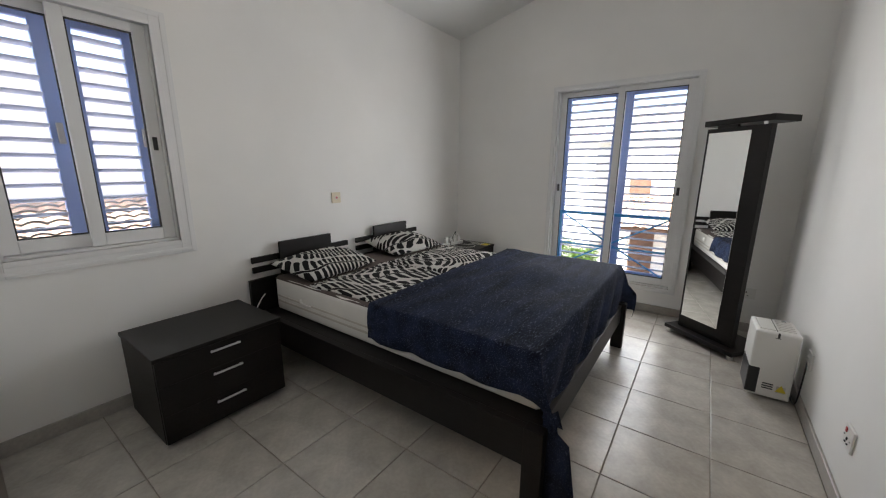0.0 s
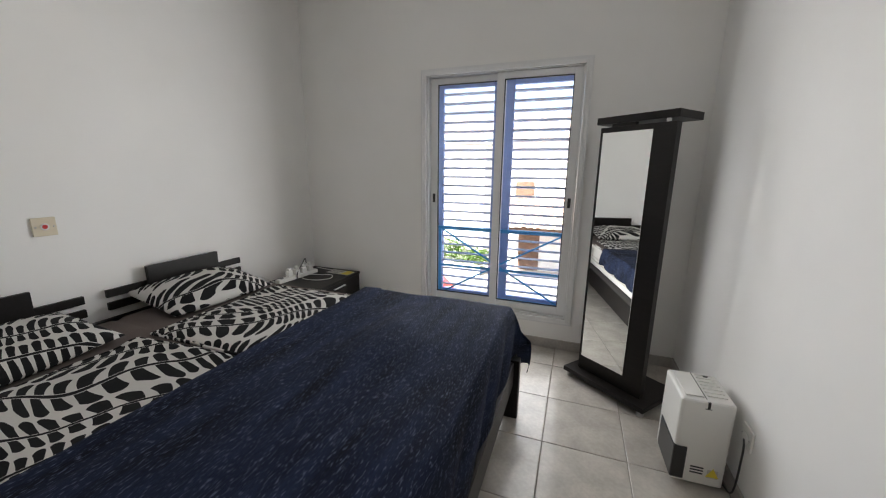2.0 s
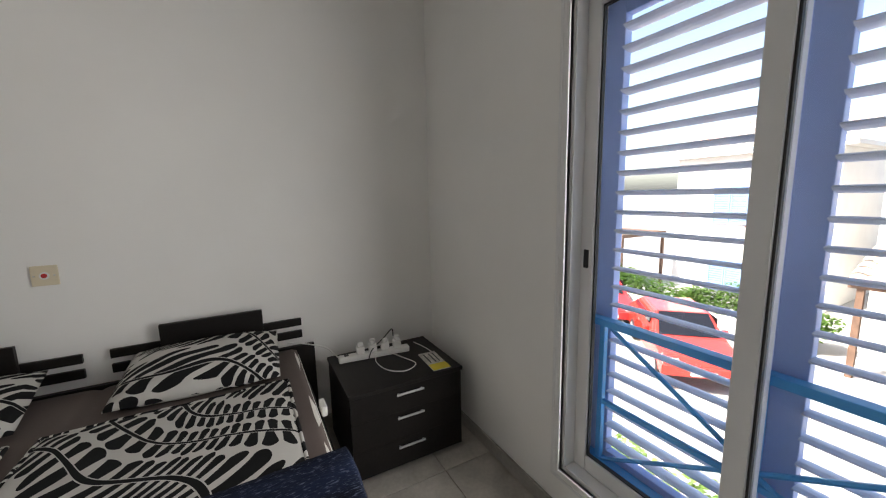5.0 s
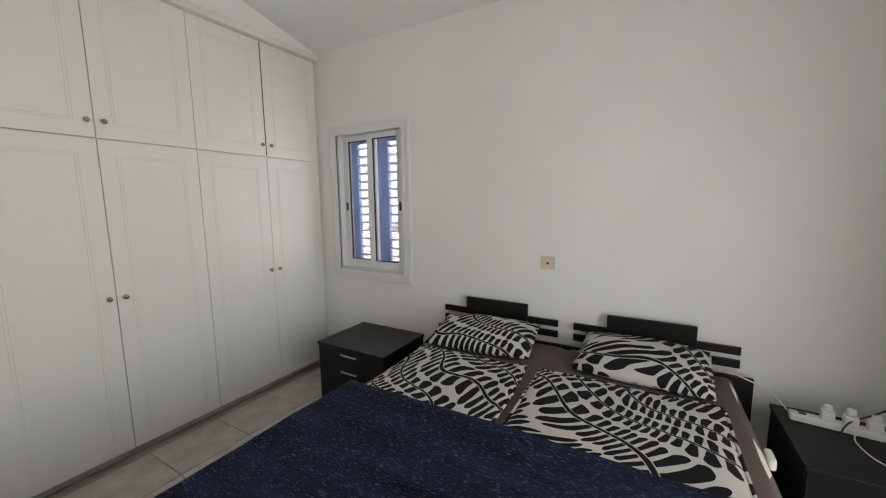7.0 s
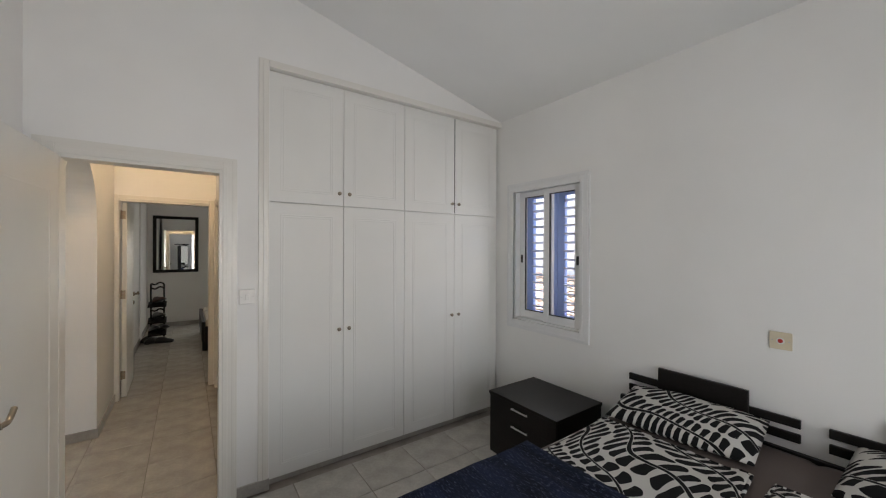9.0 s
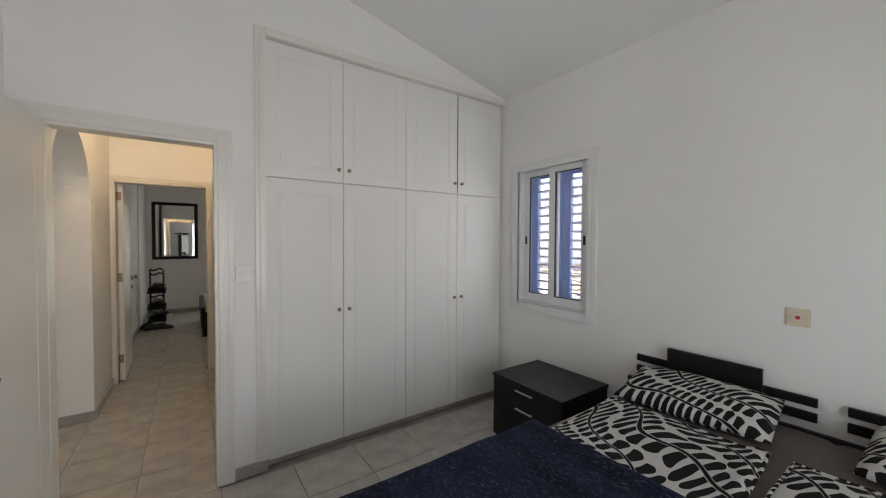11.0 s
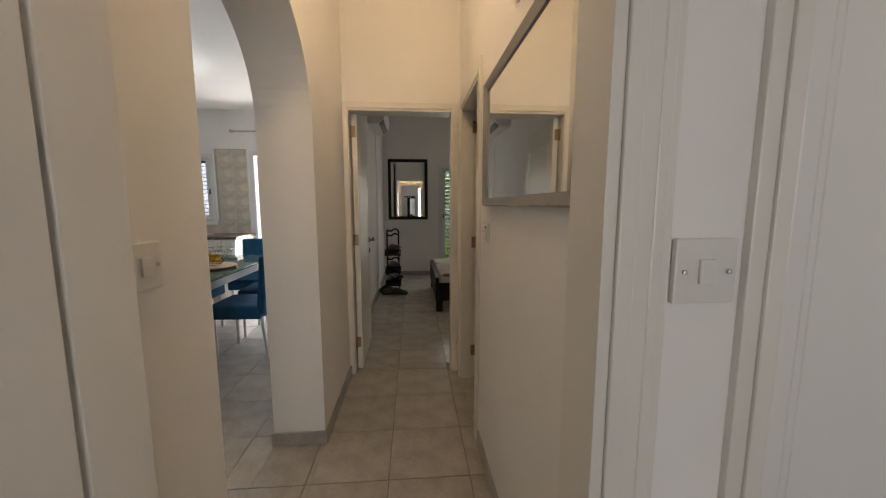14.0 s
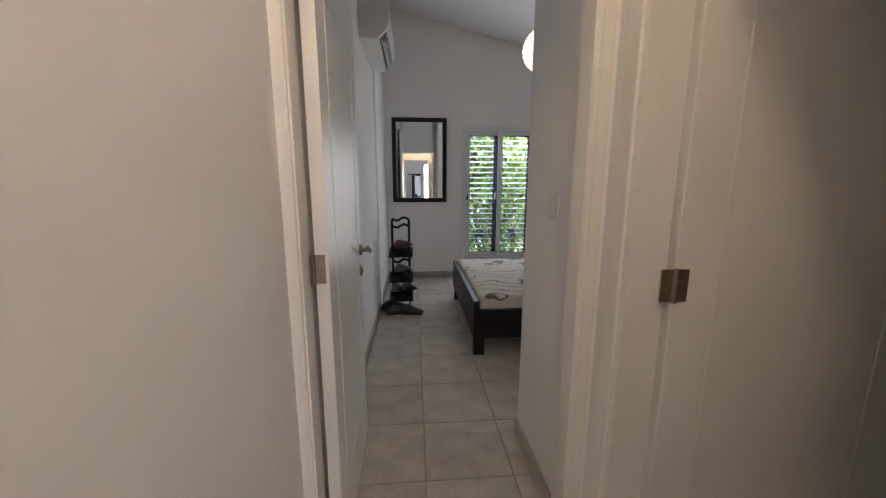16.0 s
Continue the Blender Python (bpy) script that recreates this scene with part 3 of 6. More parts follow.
def door_leaf(name, label, m, width, height, handle_z, lock=True, turn_side=1):
    """A flush door with shallow panel grooves. Local: x from the hinge, y across its thickness from 0 to 0.04, z up."""
    leaf = thing(name, label, "door", m)
    part("panel", boxes((0, width, 0, 0.04, 0.008, height), bevel=0.003), GLOSS_WHITE, leaf)
    for side, y in ((-1, -0.0006), (1, 0.0406)):
        groove = mesh_of("moulding", boxes((0.11, 0.118, -0.0012, 0.0012, 0.25, height - 0.18), (width - 0.118, width - 0.11, -0.0012, 0.0012, 0.25, height - 0.18), (0.118, width - 0.118, -0.0012, 0.0012, height - 0.188, height - 0.18), (0.118, width - 0.118, -0.0012, 0.0012, 0.25, 0.258), bevel=0.001), GLOSS_WHITE)
        g = new("moulding", groove)
        g.parent = leaf
        g.matrix_local = Matrix.Translation((0, y, 0))
        hx = width - 0.048
        handle = part("handle", turned([(0.026, 0), (0.026, 0.008), (0.022, 0.012), (0.011, 0.013), (0.0105, 0.05), (0.0, 0.05)], 24, "Y"), BRONZE, leaf, "bronzed metal lever handle", smooth=False)
        if side < 0:
            handle.matrix_local = Matrix.Translation((hx, y, handle_z)) @ pose(0, 0, 0, 180, 0, 0)
        else:
            handle.matrix_local = Matrix.Translation((hx, y, handle_z))
        flip = -1 if side < 0 else 1
        pts = smooth_line([(0, 0.042, 0), (-0.02, 0.05, 0.0), (-0.042, 0.05, flip * 0.002), (-0.068, 0.049, flip * 0.014), (-0.092, 0.047, flip * 0.027)], 6)
        part("lever", tube(pts, 0.0095, 10), BRONZE, handle, smooth=True)
        plate = part("keyhole_plate", turned([(0.024, 0), (0.024, 0.006), (0.019, 0.009), (0.0, 0.009)], 24, "Y"), BRONZE, leaf)
        plate.matrix_local = Matrix.Translation((hx, y, handle_z - 0.10)) @ (pose(0, 0, 0, 180, 0, 0) if side < 0 else Matrix.Identity(4))
        part("keyhole", boxes((-0.004, 0.004, 0.009, 0.0105, -0.010, 0.008), bevel=0.002), BLACK_PLASTIC, plate)
    if lock:
        plate = part("lock_plate", boxes((width, width + 0.0025, 0.009, 0.031, handle_z - 0.17, handle_z + 0.05), bevel=0.001), BRONZE, leaf, "worn bronzed lock plate")
        part("latch", boxes((width + 0.0025, width + 0.012, 0.013, 0.027, handle_z - 0.02, handle_z + 0.012), bevel=0.002), STEEL, plate)
        part("bolt_slot", boxes((width + 0.0025, width + 0.004, 0.013, 0.027, handle_z - 0.12, handle_z - 0.085), bevel=0.0008), BLACK_PLASTIC, plate)
    return leaf


def hinges(leaf, y, zs):
    for z in zs:
        h = part("hinge", boxes((0.001, 0.034, y - 0.002, y + 0.002, z - 0.04, z + 0.04), (-0.034, -0.001, y - 0.002, y + 0.002, z - 0.04, z + 0.04), bevel=0.001), HINGE, leaf, "worn nickel butt hinge")
        part("knuckle", tube([(0, y - 0.004, z - 0.042), (0, y - 0.004, z + 0.042)], 0.0065, 10), HINGE, h)


door_casing("door_1", "white gloss-painted moulded door frame of the bedroom", Matrix.Translation((0, YS, 0)), -0.345, 0.35, 1.985, 0.075, 0.09)
leaf = door_leaf("bedroom_door", "white painted door standing open against the wall", pose(0.372, -0.0125, 0, 0, 0, 86.8), 0.735, 1.975, 0.94)
door_casing("door_2", "white gloss-painted moulded door frame of the far bedroom", Matrix.Translation((0, HS, 0)), -0.368, 0.388, 2.006, 0.044, 0.15, rebate=0.068)
leaf = door_leaf("far_bedroom_door", "white painted door opened inwards along the wall", pose(0.334, HS - 0.080, 0, 0, 0, -89), 0.70, 1.984, 0.985)
for z in (0.229, 1.047, 1.857):
    h = part("hinge", boxes((-0.003, -0.0005, 0.010, 0.040, z - 0.042, z + 0.042), (-0.034, -0.004, 0.0445, 0.0462, z - 0.042, z + 0.042), bevel=0.0008), HINGE, leaf, "worn nickel butt hinge")
    part("knuckle", tube([(-0.0045, 0.042, z - 0.043), (-0.0045, 0.042, z + 0.043)], 0.005, 10), HINGE, h)
BATH = Matrix.Translation((HW, 0, 0)) @ pose(0, 0, 0, 0, 0, -90)
door_casing("door_3", "white gloss-painted moulded door frame of the bathroom", BATH, 1.50, 2.20, 1.99, 0.062, 0.080, back_casing=False)
leaf = door_leaf("bathroom_door", "white panelled door opened into the bathroom", pose(HW - 0.103, -2.168, 0, 0, 0, 178), 0.68, 1.975, 0.97)
hinges(leaf, -0.003, (0.229, 1.047, 1.857))


# ---- fitted wardrobe ----
def wardrobe():
    t = thing("fitted_wardrobe", "white fitted wardrobe with four tall doors and lockers above", "wardrobe")
    x0, x1, y = XW + 0.026, -0.595, -0.062
    part("carcass", boxes((x0 - 0.025, x1, -0.68, y - 0.024, 0.04, 2.67)), WARDROBE_WHITE, t)
    part("plinth", boxes((x0 - 0.025, x1, -0.66, y - 0.012, 0.002, 0.038)), SKIRT, t, "grey tiled recessed plinth")
    part("side_casing", boxes((x1, -0.535, y - 0.03, -0.018, 0.075, 2.715), (x1 + 0.008, -0.560, -0.019, -0.012, 0.076, 2.70), bevel=0.003), GLOSS_WHITE, t, "white moulded surround")
    part("top_casing", boxes((x0 - 0.025, x1 - 0.001, y - 0.03, -0.018, 2.67, 2.715), bevel=0.003), GLOSS_WHITE, t, "white moulded surround")
    # solid dark strip over the doors paints the shade inside an open locker seam
    part("seam_shade", boxes((x0 + (x1 - x0) / 4 - 0.005, x0 + (x1 - x0) / 4 + 0.001, y - 0.0005, y + 0.0015, 1.84, 2.66)), GASKET, t, "dark strip painting the shade of an open locker seam")
    n, w = 4, (x1 - x0) / 4
    for k in range(n):
        a, b = x1 - (k + 1) * w + 0.0015, x1 - k * w - 0.0015
        for z0, z1, kz in ((0.040, 1.824, 0.955), (1.829, 2.666, 1.915)):
            d = part("door", boxes((a, b, y - 0.02, y, z0, z1), bevel=0.003), WARDROBE_WHITE, t)
            m = 0.075
            ridge = []
            for off, wd in ((m, 0.006), (m + 0.014, 0.006)):
                ridge += [(a + off, a + off + wd, y - 0.002, y + 0.0016, z0 + off, z1 - off), (b - off - wd, b - off, y - 0.002, y + 0.0016, z0 + off, z1 - off), (a + off + wd, b - off - wd, y - 0.002, y + 0.0016, z0 + off, z0 + off + wd), (a + off + wd, b - off - wd, y - 0.002, y + 0.0016, z1 - off - wd, z1 - off)]
            part("moulding", boxes(*ridge, bevel=0.0014, segments=1), WARDROBE_WHITE, d)
            kx = a + 0.035 if k % 2 == 0 else b - 0.035
            knob = part("knob", turned([(0.006, 0), (0.006, 0.012), (0.012, 0.016), (0.014, 0.024), (0.011, 0.030), (0.0, 0.031)], 16, "Y"), BRONZE, d, "bronzed metal knob", smooth=True)
            knob.matrix_local = Matrix.Translation((kx, y, kz))
    return t


wardrobe()


# ---- main bedroom: bed ----
def cloth(nx, ny, place, thickness=0.0):
    """A grid of cloth; place(u, v) gives each point."""
    bm = bmesh.new()
    grid = [[bm.verts.new(place(i / nx, j / ny)) for j in range(ny + 1)] for i in range(nx + 1)]
    for i in range(nx):
        for j in range(ny):
            bm.faces.new((grid[i][j], grid[i + 1][j], grid[i + 1][j + 1], grid[i][j + 1]))
    if thickness:
        bmesh.ops.recalc_face_normals(bm, faces=bm.faces[:])
        bmesh.ops.solidify(bm, geom=bm.faces[:], thickness=thickness)
    bmesh.ops.recalc_face_normals(bm, faces=bm.faces[:])
    return bm


BED_X0, BED_X1, BED_Y0, BED_Y1, BED_TOP = -2.50, -0.545, 1.315, 2.925, 0.574


def bed():
    t = thing("double_bed", "black-brown slatted wooden double bed frame against the wall", "bed", Matrix.Translation((0, 0, 0)))
    wood = DARKWOOD
    part("side_rail", boxes((BED_X0, BED_X1 + 0.02, 1.200, 1.240, 0.178, 0.345), (BED_X0, BED_X1 + 0.02, 1.240, 1.34, 0.305, 0.345), bevel=0.004), wood, t)
    part("side_rail", boxes((BED_X0, BED_X1 + 0.02, 2.95, 2.98, 0.178, 0.345), (BED_X0, BED_X1 + 0.02, 2.89, 2.95, 0.305, 0.345), bevel=0.004), wood, t)
    part("foot_rail", boxes((BED_X1 - 0.02, BED_X1 + 0.02, 1.252, 2.945, 0.20, 0.34), bevel=0.004), wood, t)
    part("slat_base", boxes((BED_X0, BED_X1 - 0.03, 1.35, 2.88, 0.28, 0.315)), wood, t)
    for x, y in ((BED_X1 - 0.03, 1.195), (BED_X1 - 0.03, 2.85), (BED_X0 - 0.02, 1.195), (BED_X0 - 0.02, 2.92)):
        part("leg", boxes((x, x + 0.08, y, y + 0.055, 0.001, 0.35), bevel=0.004), wood, t)
    head = part("headboard", boxes((-2.572, -2.542, 1.18, 3.02, 0.14, 0.565), bevel=0.004), wood, t)
    for c in (1.634, 2.552):
        for z in (0.622, 0.692):
            part("slat", boxes((-2.592, -2.573, c - 0.412, c + 0.412, z - 0.021, z + 0.021), bevel=0.003), wood, head)
        part("top_panel", boxes((-2.570, -2.547, c - 0.22, c + 0.22, 0.566, 0.80), bevel=0.003), wood, head)
    return t


bed()


def mattress(y0, y1, label):
    t = thing("mattress", label, "mattress", Matrix.Translation((BED_X0 + 0.02, y0, 0.346)), group="mattresses on the bed")
    w, h = y1 - y0, BED_TOP - 0.346
    core = boxes((0, BED_X1 - BED_X0 - 0.03, 0, w, 0, h), bevel=0.035, segments=4)
    part("cover", core, MATTRESS, t, smooth=True)
    part("side_band", boxes((0.03, BED_X1 - BED_X0 - 0.06, -0.003, w + 0.003, h * 0.28, h * 0.34), (0.03, BED_X1 - BED_X0 - 0.06, -0.003, w + 0.003, h * 0.44, h * 0.49), bevel=0.002), MATTRESS_BAND, t, "beige piping band")
    if y0 < 1.5:
        part("strap", tube(smooth_line([(0.30, -0.002, 0.13), (0.33, -0.018, 0.118), (0.38, -0.018, 0.112), (0.41, -0.002, 0.105)]), 0.007, 8), MATTRESS, t, "white carrying strap", smooth=True)
    return t


mattress(BED_Y0, (BED_Y0 + BED_Y1) / 2 - 0.004, "white knitted mattress lying on the dark bed frame")
mattress((BED_Y0 + BED_Y1) / 2 + 0.004, BED_Y1, "white knitted mattress lying on the dark bed frame")


def sheet_surface(u, v):
    x = BED_X0 + 0.015 + u * 1.5
    y = BED_Y0 + 0.006 + v * (BED_Y1 - BED_Y0 - 0.012)
    gap = math.exp(-((y - (BED_Y0 + BED_Y1) / 2) / 0.02) ** 2) * 0.012
    edge = max(0, 0.03 - min(y - BED_Y0, BED_Y1 - y)) * 0.5
    return (x, y, BED_TOP + 0.004 - gap - edge + 0.003 * noise.noise((x * 6, y * 6, 0)))


solid("fitted_sheet", cloth(50, 60, sheet_surface, 0.003), SHEET, "taupe jersey sheet stretched over the mattresses", "sheet", smooth=True)


def pillow(cx, cy, w, d, h, yaw, tip, seed):
    """A soft pillow: two bulging faces pinched at the corners."""
    bm = bmesh.new()
    n = 22
    for s in (1, -1):
        grid = []
        for i in range(n + 1):
            row = []
            for j in range(n + 1):
                a, b = i / n * 2 - 1, j / n * 2 - 1
                bulge = (max(0, 1 - abs(a) ** 2.6) * max(0, 1 - abs(b) ** 2.6)) ** 0.55
                pinch = 1 - 0.07 * (1 - abs(b) ** 2) * abs(a) ** 3
                pinch_y = 1 - 0.07 * (1 - abs(a) ** 2) * abs(b) ** 3
                z = s * h / 2 * bulge * (1.15 if s > 0 else 0.85)
                wob = 0.012 * noise.noise((a * 2.2 + seed, b * 2.2, s)) * bulge
                row.append(bm.verts.new((a * d / 2 * pinch_y, b * w / 2 * pinch, z + wob)))
            grid.append(row)
        for i in range(n):
            for j in range(n):
                q = (grid[i][j], grid[i + 1][j], grid[i + 1][j + 1], grid[i][j + 1])
                bm.faces.new(q if s > 0 else tuple(reversed(q)))
    bmesh.ops.remove_doubles(bm, verts=bm.verts[:], dist=0.0008)
    return solid("pillow", bm, PRINT, "soft pillow in black and white leaf-print cotton", "pillow", "pillows on the bed", smooth=True, m=pose(cx, cy, BED_TOP + 0.064, 0, tip, yaw))


pillow(-2.33, 1.64, 0.64, 0.42, 0.118, 6, 9, 1.0)
pillow(-2.36, 2.52, 0.61, 0.43, 0.122, -3, 9, 5.0)


def duvet(y0, y1, x_head, label, seed, folded):
    def place(u, v):
        x = x_head + u * (-1.40 - x_head)
        y = y0 + v * (y1 - y0)
        e = min(1, min(u * 6, v * 8, (1 - v) * 8))
        z = BED_TOP + 0.010 + 0.020 * max(0, e) ** 0.5 + 0.006 * noise.noise((x * 4 + seed, y * 4, 0)) + 0.003 * noise.noise((x * 14, y * 14 + seed, 1))
        if folded:
            y += 0.03 * math.sin(u * 2.4)
            z += 0.016 * math.exp(-((v - 0.97) / 0.05) ** 2)
        return (x + 0.012 * noise.noise((y * 5, seed, 3)), y, z)
    t = thing("folded_duvet", label, "duvet", group="duvets on the bed")
    part("cover", cloth(44, 44, place, 0.006), PRINT, t, smooth=True)
    edge = [place(u / 12, 0.0) for u in range(12, 0, -1)] + [place(0.0, v / 20) for v in range(21)] + [place(u / 12, 1.0) for u in range(1, 13)]
    part("hem", tube(edge, 0.007, 8), PRINT, t, "rounded sewn edge", smooth=True)
    return t


duvet(1.335, 1.99, -2.09, "flat duvet in black and white leaf-print cotton", 2.0, True)
duvet(2.06, 2.84, -2.12, "flat duvet in black and white leaf-print cotton", 7.0, False)


def throw_surface(u, v):
    hang_f, hang_s, hang_n = 0.32, 0.19, 0.16
    a0, edge_x, top = -1.505, -0.585, BED_TOP + 0.044
    s0, n0 = BED_Y0 - 0.012, BED_Y1 + 0.012
    a = a0 + u * (edge_x + hang_f - a0)
    b = s0 - hang_s + v * (n0 + hang_n - s0 + hang_s)
    ex = max(0.0, a - edge_x)
    ey = max(0.0, s0 - b) if b < s0 else max(0.0, b - n0)
    side = -1 if b < s0 else 1
    # drop over the edges, longer at the free corners
    drop = (ex ** 1.6 + ey ** 1.6) ** (1 / 1.6) * 1.12
    r = 0.035
    ease = max(0.0, drop - r * 0.6)
    x = min(a, edge_x) + (0.035 * (1 - math.exp(-ex / 0.04)) if ex > 0 else 0)
    y = min(max(b, s0), n0) + side * (0.030 * (1 - math.exp(-ey / 0.04)) if ey > 0 else 0)
    if ex > 0 and ey > 0:
        k = min(1, ex * ey / 0.02)
        x += 0.075 * k
        y += side * 0.035 * k
    fold = noise.noise((a * 2.6, b * 2.6, 4.0))
    z = top - ease + 0.008 * fold + 0.003 * noise.noise((a * 9, b * 9, 1.0))
    wave = 0.022 * math.sin(a * 11 + b * 9) * min(1, drop / 0.2)
    if ey > 0:
        y += side * abs(wave)
    if ex > 0:
        x += abs(wave)
    # a soft rumple and the rise of the duvets under it
    z += 0.022 * math.exp(-((a + 1.05) / 0.10) ** 2 - ((b - 2.35) / 0.30) ** 2)
    z += 0.012 * noise.noise((u * 5, v * 3, 9)) * (1 if u < 0.1 else 0.3)
    return (x, y, z)


solid("throw_blanket", cloth(90, 110, throw_surface, 0.006), NAVY, "dark navy woven throw draped over the foot of the bed", "blanket", smooth=True)


# ---- nightstands ----
def nightstand(label, m, h):
    t = thing("nightstand", label, "nightstand", m, "nightstands beside the bed")
    w, d = 0.595, 0.482
    part("body", boxes((0, d - 0.02, 0, w, 0.03, h - 0.022), bevel=0.002), DARKWOOD, t)
    part("top", boxes((-0.004, d + 0.006, -0.006, w + 0.006, h - 0.021, h), bevel=0.003), DARKWOOD, t)
    part("plinth", boxes((0.02, d - 0.05, 0.02, w - 0.02, 0.001, 0.03)), DARKWOOD, t)
    zs = [0.035, 0.178 * h / 0.475, 0.325 * h / 0.475, h - 0.024]
    for k in range(3):
        f = part("drawer_front", boxes((d - 0.019, d, 0.002, w - 0.002, zs[k] + 0.0006, zs[k + 1] - 0.0006), bevel=0.001), DARKWOOD, t)
        z = (0.142, 0.298, 0.42)[k] * h / 0.475
        part("handle", boxes((d + 0.010, d + 0.016, w / 2 - 0.072, w / 2 + 0.072, z - 0.005, z + 0.005), (d, d + 0.011, w / 2 - 0.066, w / 2 - 0.058, z - 0.003, z + 0.003), (d, d + 0.011, w / 2 + 0.058, w / 2 + 0.066, z - 0.003, z + 0.003), bevel=0.0015), SILVER, f, "silver bar handle")
    return t


nightstand("black-brown three-drawer nightstand with silver bar handles", pose(-2.503, 0.474, 0), 0.478)
nightstand("black-brown three-drawer nightstand with a power strip on top", pose(-2.508, 3.083, 0), 0.478)


def power_strip():
    t = thing("power_strip", "white extension lead with plugged-in chargers", "power strip", pose(-2.40, 3.12, 0.479, 0, 0, 84))
    part("body", boxes((0, 0.40, -0.025, 0.025, 0, 0.032), bevel=0.008, segments=3), PLASTIC, t)
    part("switch", boxes((0.03, 0.055, -0.010, 0.010, 0.0325, 0.036), bevel=0.001), BLACK_PLASTIC, t, "small dark rocker switch")
    for k, x in enumerate((0.12, 0.19, 0.26, 0.33)):
        c = part("charger", boxes((x - 0.022, x + 0.022, -0.02, 0.02, 0.0325, 0.075), (x - 0.014, x + 0.014, -0.013, 0.013, 0.0755, 0.098 + 0.006 * (k % 2)), bevel=0.006), PLASTIC, t, "white plug-in charger")
    return t


power_strip()


def cable(name, pts, r, material, label):
    return solid(name, tube(smooth_line(pts, 10), r, 6), material, label, "cable", smooth=True)


cable("charging_cable", [(-2.36, 3.33, 0.505), (-2.30, 3.30, 0.484), (-2.18, 3.32, 0.482), (-2.12, 3.40, 0.482), (-2.17, 3.48, 0.482), (-2.27, 3.45, 0.482), (-2.36, 3.40, 0.49), (-2.37, 3.36, 0.51)], 0.0028, PLASTIC, "white charging cable looped on the nightstand")
cable("charging_cable", [(-2.38, 3.56, 0.51), (-2.34, 3.60, 0.49), (-2.26, 3.62, 0.480), (-2.17, 3.60, 0.480)], 0.0028, PLASTIC, "white charging cable trailing from the power strip")
cable("black_cable", [(-2.34, 3.27, 0.482), (-2.36, 3.30, 0.53), (-2.38, 3.38, 0.58), (-2.39, 3.43, 0.615), (-2.385, 3.435, 0.575)], 0.0035, BLACK_PLASTIC, "black cable standing up from the power strip")
cable("white_cable", [(-2.40, 3.165, 0.49), (-2.44, 3.13, 0.49), (-2.505, 3.07, 0.54), (-2.52, 2.95, 0.585), (-2.53, 2.88, 0.60)], 0.0035, PLASTIC, "white power cord running behind the pillow")
cable("bedside_cable", [(-2.49, 1.245, 0.47), (-2.47, 1.20, 0.44), (-2.46, 1.135, 0.34), (-2.47, 1.125, 0.2), (-2.48, 1.12, 0.02)], 0.004, PLASTIC, "white cord hanging down beside the bed head")
leaflet = thing("leaflet", "folded leaflet with a yellow stripe on the nightstand", "leaflet", pose(-2.15, 3.58, 0.479, 0, 0, -3))
part("cover", boxes((-0.11, 0.11, -0.05, 0.05, 0.0, 0.004), bevel=0.001), PAPER, leaflet)
part("stripe", boxes((0.04, 0.109, -0.049, 0.049, 0.0045, 0.0052)), YELLOW, leaflet, "yellow printed stripe")
for y0 in (-0.03, 0.0, 0.022):
    part("print", boxes((-0.09, 0.02, y0, y0 + 0.008, 0.0045, 0.0050)), BLACK_PLASTIC, leaflet)
tag = thing("mattress_remote", "white plastic clip on the mattress edge", "clip", pose(-1.93, BED_Y1 + 0.028, 0.52))
part("body", boxes((-0.04, 0.04, -0.012, 0.012, -0.022, 0.022), bevel=0.010, segments=3), PLASTIC, tag)


# ---- mirror stand ----
def mirror_stand():
    t = thing("mirror_stand", "dark wooden standing mirror with a shelf on top", "mirror", pose(-0.27, 3.435, 0, 0, 0, -38.5))
    base = part("base_plate", boxes((0, 0.552, 0, 0.36, 0.035, 0.065), bevel=0.003), DARKWOOD, t)
    for x, y in ((0.03, 0.03), (0.522, 0.03), (0.03, 0.33), (0.522, 0.33)):
        part("foot", tube([(x, y, 0.001), (x, y, 0.034)], 0.02, 12), STEEL, base)
    part("panel", boxes((0.060, 0.486, 0.072, 0.117, 0.0655, 1.605), bevel=0.002), DARKWOOD, t)
    part("mirror_glass", boxes((0.078, 0.372, 0.068, 0.0717, 0.16, 1.575), bevel=0.001, segments=1), MIRROR, t, "tall narrow mirror glass")
    shelf = part("shelf", boxes((0.020, 0.486, 0.085, 0.325, 1.625, 1.665), bevel=0.003), DARKWOOD, t)
    part("bearer", boxes((0.12, 0.26, 0.088, 0.117, 1.6055, 1.6245), bevel=0.002), DARKWOOD, shelf)
    part("spacer", tube([(0.43, 0.10, 1.6055), (0.43, 0.10, 1.6245)], 0.012, 10), STEEL, shelf)
    return t


mirror_stand()


